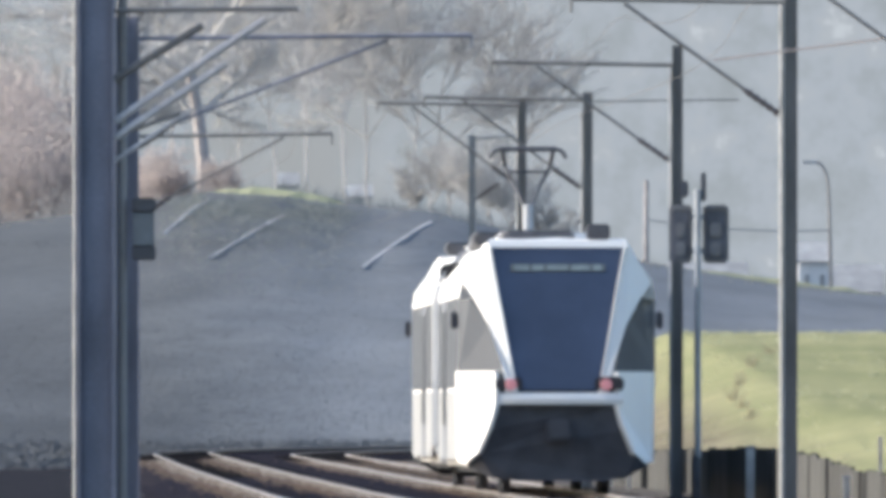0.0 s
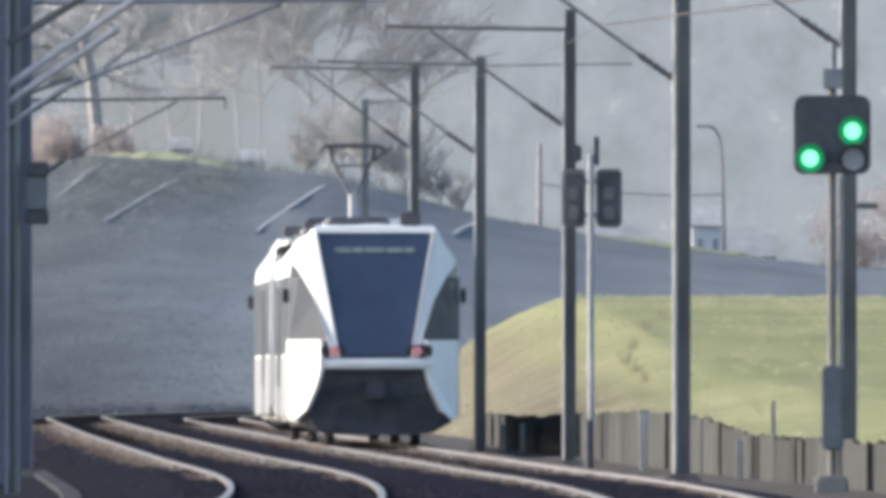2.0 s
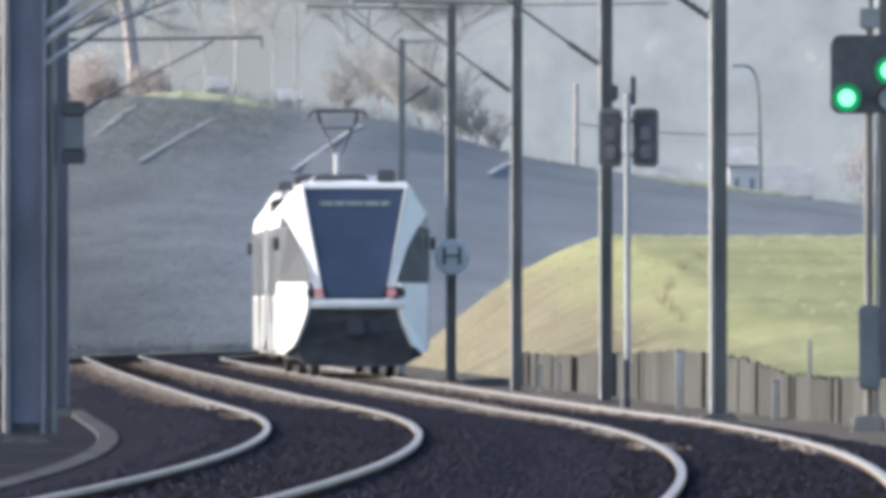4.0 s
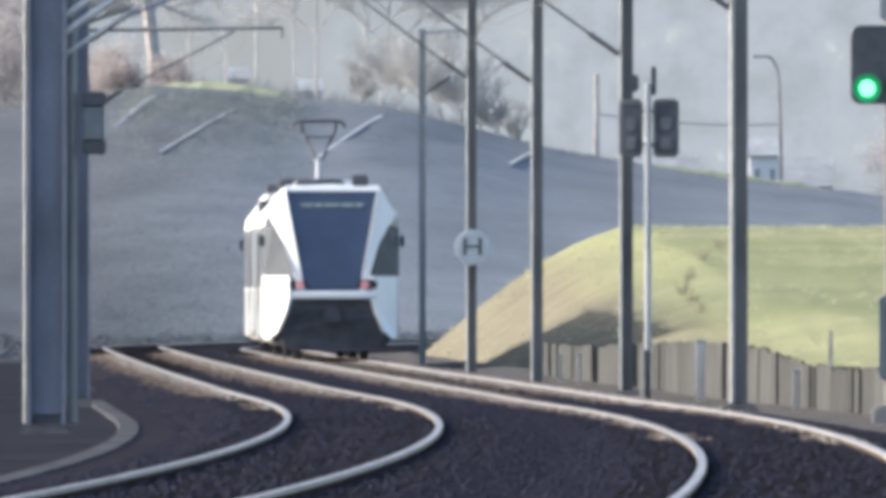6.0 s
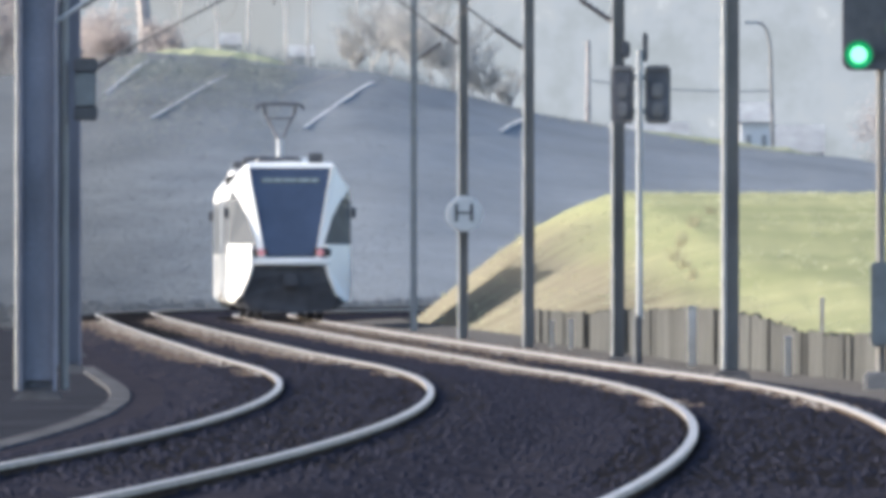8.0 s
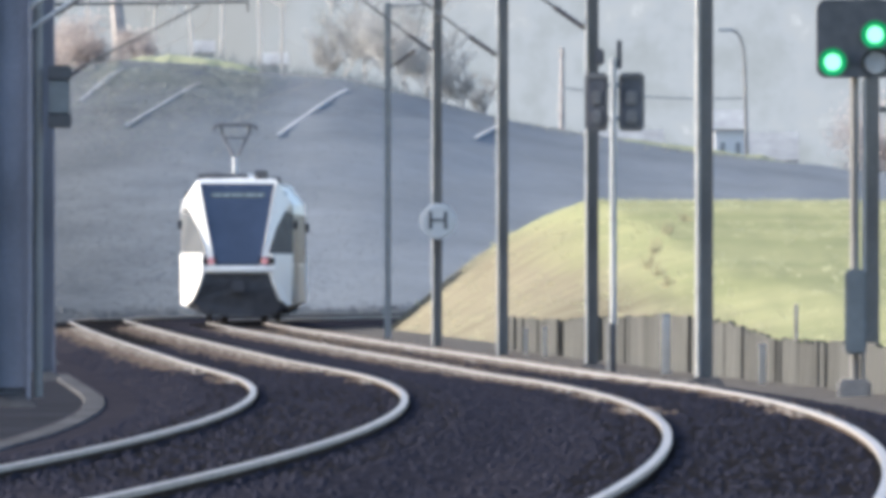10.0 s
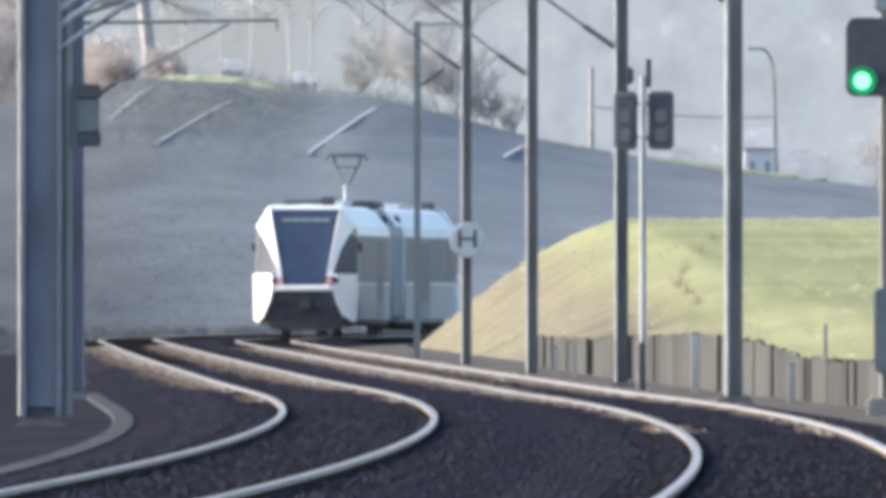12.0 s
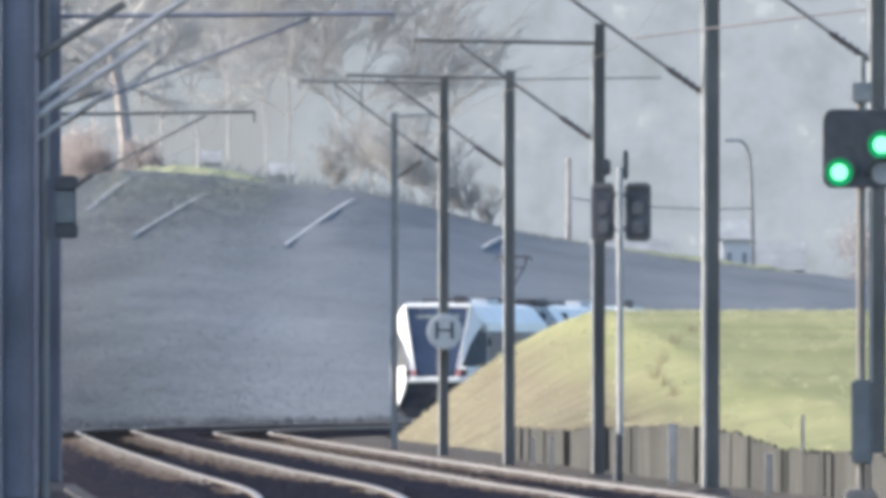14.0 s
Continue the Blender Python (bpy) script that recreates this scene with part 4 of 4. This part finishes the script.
def power_module(parent):
    L = 4.6
    car = part("power_module", loft([section(0.0, 0.985), section(0.15, 1.0), section(L - 0.15, 1.0), section(L, 0.985)]), "module", parent, "grey-sided power module with roof pantograph")
    for s in (-1, 1):
        lo, hi = sorted((1.485 * s, 1.50 * s))
        for p, q in ((0.25, 1.55), (1.65, 2.95), (3.05, 4.35)):
            part("grille", box(bmesh.new(), (lo, p, 0.7), (hi, q, 2.95), 0.005), "grille", car, "dark grey ventilation grille")
    for s in (-1, 1):
        part("roof_edge", plate([(s * 1.445, 0.05, 3.28), (s * 1.03, 0.05, 3.78), (s * 1.03, L - 0.05, 3.78), (s * 1.445, L - 0.05, 3.28)], 0.01), "white", car, "white roof edge panel")
        for y0, y1 in ((0.4, 0.8), (1.5, 1.75)):
            pts = [(s * 1.445, y0, 3.30), (s * 1.05, y0, 3.775), (s * 1.05, y1, 3.775), (s * 1.445, y1, 3.30)]
            part("roof_louvre", plate(pts if s > 0 else pts[::-1], 0.05), "module", car, "grey roof louvre")
    bogie(car, L / 2)
    part("roof_gear", box(bmesh.new(), (-0.9, 0.3, 3.86), (-0.3, 4.2, 4.1), 0.05), "gear", car)
    part("roof_gear", box(bmesh.new(), (0.3, 0.3, 3.86), (0.9, 4.2, 4.06), 0.05), "gear", car)
    part("insulator", tube(bmesh.new(), (-0.02, 2.0, 3.85), (-0.02, 2.0, 4.55), 0.085), "signwhite", car, "pale pantograph insulator")
    pan = bmesh.new()
    cx = -0.02
    for s in (-1, 1):
        tube(pan, (cx + s * 0.05, 2.0, 4.5), (cx + s * 0.20, 2.25, 4.86), 0.034)
        tube(pan, (cx + s * 0.20, 2.25, 4.86), (cx + s * 0.36, 2.4, 5.18), 0.034)
        tube(pan, (cx + s * 0.36, 2.4, 5.18), (cx + s * 0.40, 2.2, 5.40), 0.036)
        pts = [Vector((cx + s * (0.42 + 0.18 * math.sin(k * 0.42)), 2.15, 5.30 + 0.14 * math.cos(k * 0.42))) for k in range(5)]
        for p, q in zip(pts, pts[1:]):
            tube(pan, p, q, 0.034)
    tube(pan, (cx - 0.44, 2.15, 5.44), (cx + 0.44, 2.15, 5.44), 0.042)
    tube(pan, (cx - 0.30, 2.3, 5.08), (cx + 0.30, 2.3, 5.08), 0.022)
    part("pantograph", pan, "gear", car, "raised dark pantograph with a contact strip")
    return car


TRAIN_Y0, TRAIN_SPEED = 342.0, 26.4


def on_line(y, span):
    """The pose of a car whose tail is at y and whose ends keep to the line."""
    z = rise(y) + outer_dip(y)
    a, b = Vector((line_x(y), y, z)), Vector((line_x(y + span), y + span, z))
    d = b - a
    return Matrix.Translation(a) @ Matrix.Rotation(-math.atan2(d.x, d.y), 4, "Z")


def train():
    t = empty("railcar", on_line(TRAIN_Y0, 14.0), "white articulated electric railcar with red tail lamps leaving along the track", "train")
    return t, end_car("rear_car", t, False), power_module(t), end_car("front_car", t, True)


# ---- plants and small things ----
def fence():
    y = 215.0
    mesh_of = {}
    t = empty("board_fence", Matrix(), "low weathered grey board fence beside the track", "fence")
    rnd = random.Random(4)
    while y < 452:
        w = rnd.choice((0.6, 0.9, 1.3))
        top = 0.40 + 0.25 * smooth(y, 305, 338) - 0.2 * smooth(y, 350, 430) + rnd.uniform(-0.03, 0.03)
        top = round(top, 2)
        key = (w, top)
        if key not in mesh_of:
            bm = box(bmesh.new(), (-0.025, 0.01, -0.45), (0.025, w - 0.01, top), 0.006)
            me = bpy.data.meshes.new("board")
            bm.to_mesh(me)
            bm.free()
            me.materials.append(M["board"])
            mesh_of[key] = me
        ob = new("board", mesh_of[key])
        ob.parent = t
        ob.matrix_basis = Matrix.Translation(at(y, 3.38 + rnd.uniform(-0.02, 0.02))) @ Matrix.Rotation(-math.atan(heading(y)) + rnd.uniform(-0.12, 0.12), 4, "Z")
        y += w


def marker_posts():
    for y, o, h, w in ((345.0, 3.0, 0.92, 0.13), (308.0, 3.1, 0.55, 0.10), (414.0, 3.1, 0.55, 0.08), (425.0, 3.05, 0.5, 0.08)):
        p = at(y, o, -0.25)
        t = empty("marker_post", Matrix.Translation(p), "short white marker post beside the fence", "post", "marker posts")
        part("post", box(bmesh.new(), (-w / 2, -w / 2, -0.1), (w / 2, w / 2, h), 0.015), "post", t)
        part("cap", box(bmesh.new(), (-w / 2 - 0.01, -w / 2 - 0.01, h), (w / 2 + 0.01, w / 2 + 0.01, h + 0.04), 0.01), "polewhite", t)


def cable_trough():
    t = empty("cable_trough", Matrix(), "pale concrete cable trough lids beside the inner track", "trough", kind="structure")
    y = 90.0
    while y < 345:
        o = -TRACK_GAP - 2.5
        ring = [[at(yy, o + dx, z) for dx, z in ((-0.13, -0.6), (-0.13, -0.225), (-0.11, -0.21), (0.11, -0.21), (0.13, -0.225), (0.13, -0.6))] for yy in (y + 0.01, y + 1.49)]
        part("lid", loft(ring), "trough", t)
        y += 1.5


def strips():
    for x0, y0, x1, y1 in ((-11.7, 908.2, -8.89, 922.0), (-5.58, 908.8, -2.9, 925.0), (-13.65, 916.6, -12.0, 926.2), (2.35, 917.7, 3.5, 926.5)):
        n = 14
        rings = []
        for i in range(n + 1):
            u = i / n
            x, y = x0 + (x1 - x0) * u, y0 + (y1 - y0) * u
            z = hill_z(x, y)
            rings.append([(x - 0.07, y - 0.1, z - 0.3), (x - 0.07, y - 0.1, z + 0.08), (x + 0.07, y + 0.1, z + 0.09), (x + 0.07, y + 0.1, z - 0.3)])
        tagged(link("retaining_wall", loft(rings), "strip"), "pale low retaining wall climbing the hillside", "wall", "hillside walls")


def bare_tree(x, y, z, h, seed, trunk=0.35, clear=0.55, spread=0.8, look_of="bark", taper=0.5):
    rnd = random.Random(seed)
    t = empty("bare_tree", pose(x, y, z), "leafless winter tree with fine branching twigs, greyed by painted haze", "tree", "bare trees")
    levels = {0: ([], []), 1: ([], [])}

    def cone(store, p, q, r, r2, n):
        vs, fs = store
        d = (q - p).normalized()
        u = d.orthogonal()
        v = d.cross(u)
        k = len(vs)
        for c, rr in ((p, r), (q, r2)):
            vs.extend(c + (u * math.cos(6.2832 * i / n) + v * math.sin(6.2832 * i / n)) * rr for i in range(n))
        fs.extend((k + i, k + (i + 1) % n, k + n + (i + 1) % n, k + n + i) for i in range(n))

    def limb(p, d, l, r, n):
        steps = 3
        for i in range(steps):
            q = p + d * (l / steps)
            cone(levels[0 if n < 1 else 1], p, q, r * (1 - 0.25 * i / steps), r * (1 - 0.25 * (i + 1) / steps), 7 if n < 2 else 4)
            p = q
            d = (d + Vector((rnd.uniform(-1, 1), rnd.uniform(-1, 1), rnd.uniform(-0.4, 0.7))) * 0.16).normalized()
            if n < 4 and (i or n):
                for _ in range(2 if n < 2 else 3):
                    e = (d + Vector((rnd.uniform(-1, 1), rnd.uniform(-1, 1), rnd.uniform(-0.5, 0.6))) * (spread if n < 2 else 0.8)).normalized()
                    limb(p, e, (l if n else h * 0.55) * rnd.uniform(0.45, 0.7), r * taper, n + 1)

    limb(Vector((0, 0, -0.5)), Vector((0, 0, 1)), h * clear, trunk, 0)
    for name, (vs, fs) in (("trunk", levels[0]), ("crown", levels[1])):
        me = bpy.data.meshes.new(name)
        me.from_pydata(vs, [], fs)
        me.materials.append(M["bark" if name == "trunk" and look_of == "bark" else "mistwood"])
        new(name, me).parent = t


def shrub(x, y, z, h, seed):
    """A low leafless bush: many thin stems from one root."""
    rnd = random.Random(seed)
    t = empty("bare_shrub", pose(x, y, z), "low leafless brown shrub on the meadow bank", "shrub", "bank shrubs")
    bm = bmesh.new()
    for _ in range(22):
        d = Vector((rnd.gauss(0, 0.3), rnd.gauss(0, 0.3), 1)).normalized()
        p = Vector((rnd.uniform(-0.1, 0.1), rnd.uniform(-0.1, 0.1), -0.1))
        r = rnd.uniform(0.008, 0.018)
        for k in range(3):
            q = p + d * h * rnd.uniform(0.2, 0.4)
            tube(bm, p, q, r, r * 0.7, n=4)
            p, r = q, r * 0.7
            d = (d + Vector((rnd.gauss(0, 0.3), rnd.gauss(0, 0.3), 0))).normalized()
    part("bush", bm, "twig", t)


def stake(x, y, z, h):
    t = empty("field_stake", pose(x, y, z), "thin wooden stake standing in the meadow", "stake")
    part("post", box(bmesh.new(), (-0.035, -0.035, -0.3), (0.035, 0.035, h), 0.008), "bark", t)


def brown_tree(x, y, z, r, seed):
    rnd = random.Random(seed)
    t = empty("brown_tree", pose(x, y, z), "tree still holding dry pinkish-brown leaves", "tree", "brown trees")
    bm = tube(bmesh.new(), (0, 0, -0.5), (0, 0, r * 1.2), 0.3, 0.12)
    for _ in range(14):
        d = Vector((rnd.uniform(-1, 1), rnd.uniform(-1, 1), rnd.uniform(0.1, 1))).normalized()
        tube(bm, (0, 0, r * rnd.uniform(0.3, 1.1)), Vector((0, 0, r)) + d * r * 0.7, 0.09, 0.03, n=5)
    part("trunk", bm, "bark", t)
    verts, faces = [], []
    clumps = [Vector((rnd.gauss(0, 0.62), rnd.gauss(0, 0.62), rnd.uniform(0.35, 1.9))) * r for _ in range(16)]
    for _ in range(int(2600 * r * r + 700)):
        c = rnd.choice(clumps) + Vector((rnd.gauss(0, 0.3), rnd.gauss(0, 0.3), rnd.gauss(0, 0.26))) * r
        u = Vector((rnd.uniform(-1, 1), rnd.uniform(-1, 1), rnd.uniform(-1, 1))).normalized() * rnd.uniform(0.03, 0.075)
        v = u.orthogonal()
        k = len(verts)
        verts += [c - u, c + v * 0.6, c + u, c - v * 0.6]
        faces.append((k, k + 1, k + 2, k + 3))
    me = bpy.data.meshes.new("crown")
    me.from_pydata(verts, [], faces)
    me.materials.append(M["brownleaf"])
    ob = new("crown", me)
    ob.parent = t


def street_lamp(x, y, h, z):
    t = empty("street_lamp", pose(x, y, z), "grey street lamp with a curved arm", "lamp")
    bm = tube(bmesh.new(), (0, 0, 0), (-0.1, 0, h * 0.75), 0.09, 0.07)
    pts = [Vector((-0.1 - 0.45 * (i / 6) ** 2 * 1.3, 0, h * 0.75 + h * 0.25 * math.sin(i / 6 * math.pi / 2))) for i in range(7)]
    for a, b in zip(pts, pts[1:]):
        tube(bm, a, b, 0.06)
    part("pole", bm, "steel", t)
    part("lamp_head", box(bmesh.new(), (pts[-1].x - 0.6, -0.12, pts[-1].z - 0.07), (pts[-1].x + 0.05, 0.12, pts[-1].z + 0.07), 0.04), "polewhite", t)


def hanging_cable(a, b, sag):
    t = empty("overhead_cable", Matrix(), "thin dark cable hanging between pole and street lamp", "cable")
    a, b = Vector(a), Vector(b)
    pts = [a.lerp(b, i / 12) - Vector((0, 0, sag * 4 * i / 12 * (1 - i / 12))) for i in range(13)]
    bm = bmesh.new()
    for p, q in zip(pts, pts[1:]):
        tube(bm, p, q, 0.03, n=5)
    part("cable", bm, "wire", t)


def line_pole(x, y, z, h):
    t = empty("line_pole", pose(x, y, z), "thin grey pole standing on the hillside", "pole")
    part("pole", tube(bmesh.new(), (0, 0, -0.4), (0, 0, h), 0.14, 0.10), "bark", t)


def house(x, y, z, w, h, d):
    t = empty("house", pose(x, y, z), "pale rendered house with a grey tiled roof", "house", "houses")
    part("wall", box(bmesh.new(), (-w / 2, 0, -1), (w / 2, d, h)), "render", t)
    part("roof", loft([[(-w / 2 - 0.15, -0.4, h), (-w / 2 - 0.15, d / 2, h + d * 0.32), (-w / 2 - 0.15, d + 0.4, h), (-w / 2 - 0.15, d / 2, h - 0.1)],
                       [(w / 2 + 0.15, -0.4, h), (w / 2 + 0.15, d / 2, h + d * 0.32), (w / 2 + 0.15, d + 0.4, h), (w / 2 + 0.15, d / 2, h - 0.1)]]), "tile", t)
    for i in range(2):
        cx = -w / 4 + w * i / 2
        wd = part("window", box(bmesh.new(), (cx - w * 0.1, -0.03, h * 0.35), (cx + w * 0.1, 0.05, h * 0.75)), "render", t)
        part("pane", box(bmesh.new(), (cx - w * 0.08, -0.05, h * 0.38), (cx + w * 0.08, -0.02, h * 0.72)), "tile", wd)


ground()
track_bed()
tracks()
hillside()
bank()
backdrop()
masts()
wires()
green_signal()
signal_back()
stop_board()
TRAIN = train()
cable_trough()
marker_posts()
strips()
meadow_patch(-12.5, -6.2, 926, 1.0, "small meadow on the crest of the hillside, sunlight painted into its colour")
meadow_patch(7.0, 16.5, 928, 0.75, "pale grassy strip along the crest of the hillside")
scrub()
trackside_brush()
crest_scrub()
grass_tufts()
crest_rim_light()
slope_tone_flecks()
street_lamp(14.72, 1010.0, 6.15, hill_z(14.72, 1010.0) - 0.2)
line_pole(6.15, 962.0, hill_z(6.15, 962.0), 3.6)
hanging_cable((6.15, 962.0, 9.75), (14.65, 1010.0, 9.7), 0.2)
for x, y, sink, w, h, d in ((17.3, 1250.0, 0.1, 1.7, 2.6, 3.4), (20.0, 1270.0, 0.3, 2.6, 1.3, 5.0), (12.2, 1340.0, 0.1, 4.6, 0.7, 4.0), (-12.3, 1300.0, 0.4, 1.0, 1.5, 2.2), (-8.4, 1320.0, 0.5, 1.4, 1.3, 2.2)):
    house(x, y, hill_z(x, y) - sink, w, h, d)
for i, (x, y, h, r) in enumerate(((-13.2, 1000, 17, 0.25), (-17, 1010, 15, 0.26))):
    bare_tree(x, y, hill_z(x, y) - 0.1, h, i * 2 + 1, r, 0.36, 1.5)
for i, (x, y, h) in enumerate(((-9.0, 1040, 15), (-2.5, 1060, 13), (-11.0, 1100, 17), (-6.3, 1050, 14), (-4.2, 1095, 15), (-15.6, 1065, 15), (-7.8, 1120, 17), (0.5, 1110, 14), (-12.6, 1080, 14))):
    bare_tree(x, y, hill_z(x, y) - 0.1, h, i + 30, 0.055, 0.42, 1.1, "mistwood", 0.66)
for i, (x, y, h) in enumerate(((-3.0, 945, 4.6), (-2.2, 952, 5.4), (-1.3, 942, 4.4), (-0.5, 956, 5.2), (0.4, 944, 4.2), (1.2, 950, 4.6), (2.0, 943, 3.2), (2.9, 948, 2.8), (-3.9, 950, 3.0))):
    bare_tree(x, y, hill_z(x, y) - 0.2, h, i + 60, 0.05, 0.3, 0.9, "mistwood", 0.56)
for i, (x, y, r) in enumerate(((-22.0, 985, 3.6), (-25.5, 970, 4.0), (20.8, 1000, 1.3), (23.4, 1010, 2.0), (-14.3, 994, 1.25), (-12.4, 992, 0.8), (-16.0, 996, 1.3))):
    brown_tree(x, y, hill_z(x, y) - 0.3, r, i + 20)
for i, (x, y, h) in enumerate(((6.72, 563, 0.4), (6.02, 547, 0.45), (5.62, 533, 0.5), (5.36, 522, 0.6), (5.52, 514.8, 0.4), (5.62, 506.5, 0.4))):
    shrub(x, y, bank_z(y, x - line_x(min(y, 640))), h, 40 + i)
stake(6.7, 400, bank_z(400, 6.7 - line_x(400)), 1.12)
ballast_stones()
fence()


def motions():
    root, rear, module, front = TRAIN
    rows, rows_m, rows_f = [], [], []
    for i in range(29):
        t = i * 0.5
        y = TRAIN_Y0 + TRAIN_SPEED * t
        base = on_line(y, 15.5)
        inv = base.inverted()
        rows.append((t, base))
        rows_m.append((t, inv @ on_line(y + 16.65, 4.6)))
        rows_f.append((t, inv @ on_line(y + 21.5, 17.6)))
    walk(root, rows)
    walk(module, rows_m)
    walk(front, rows_f)


motions()
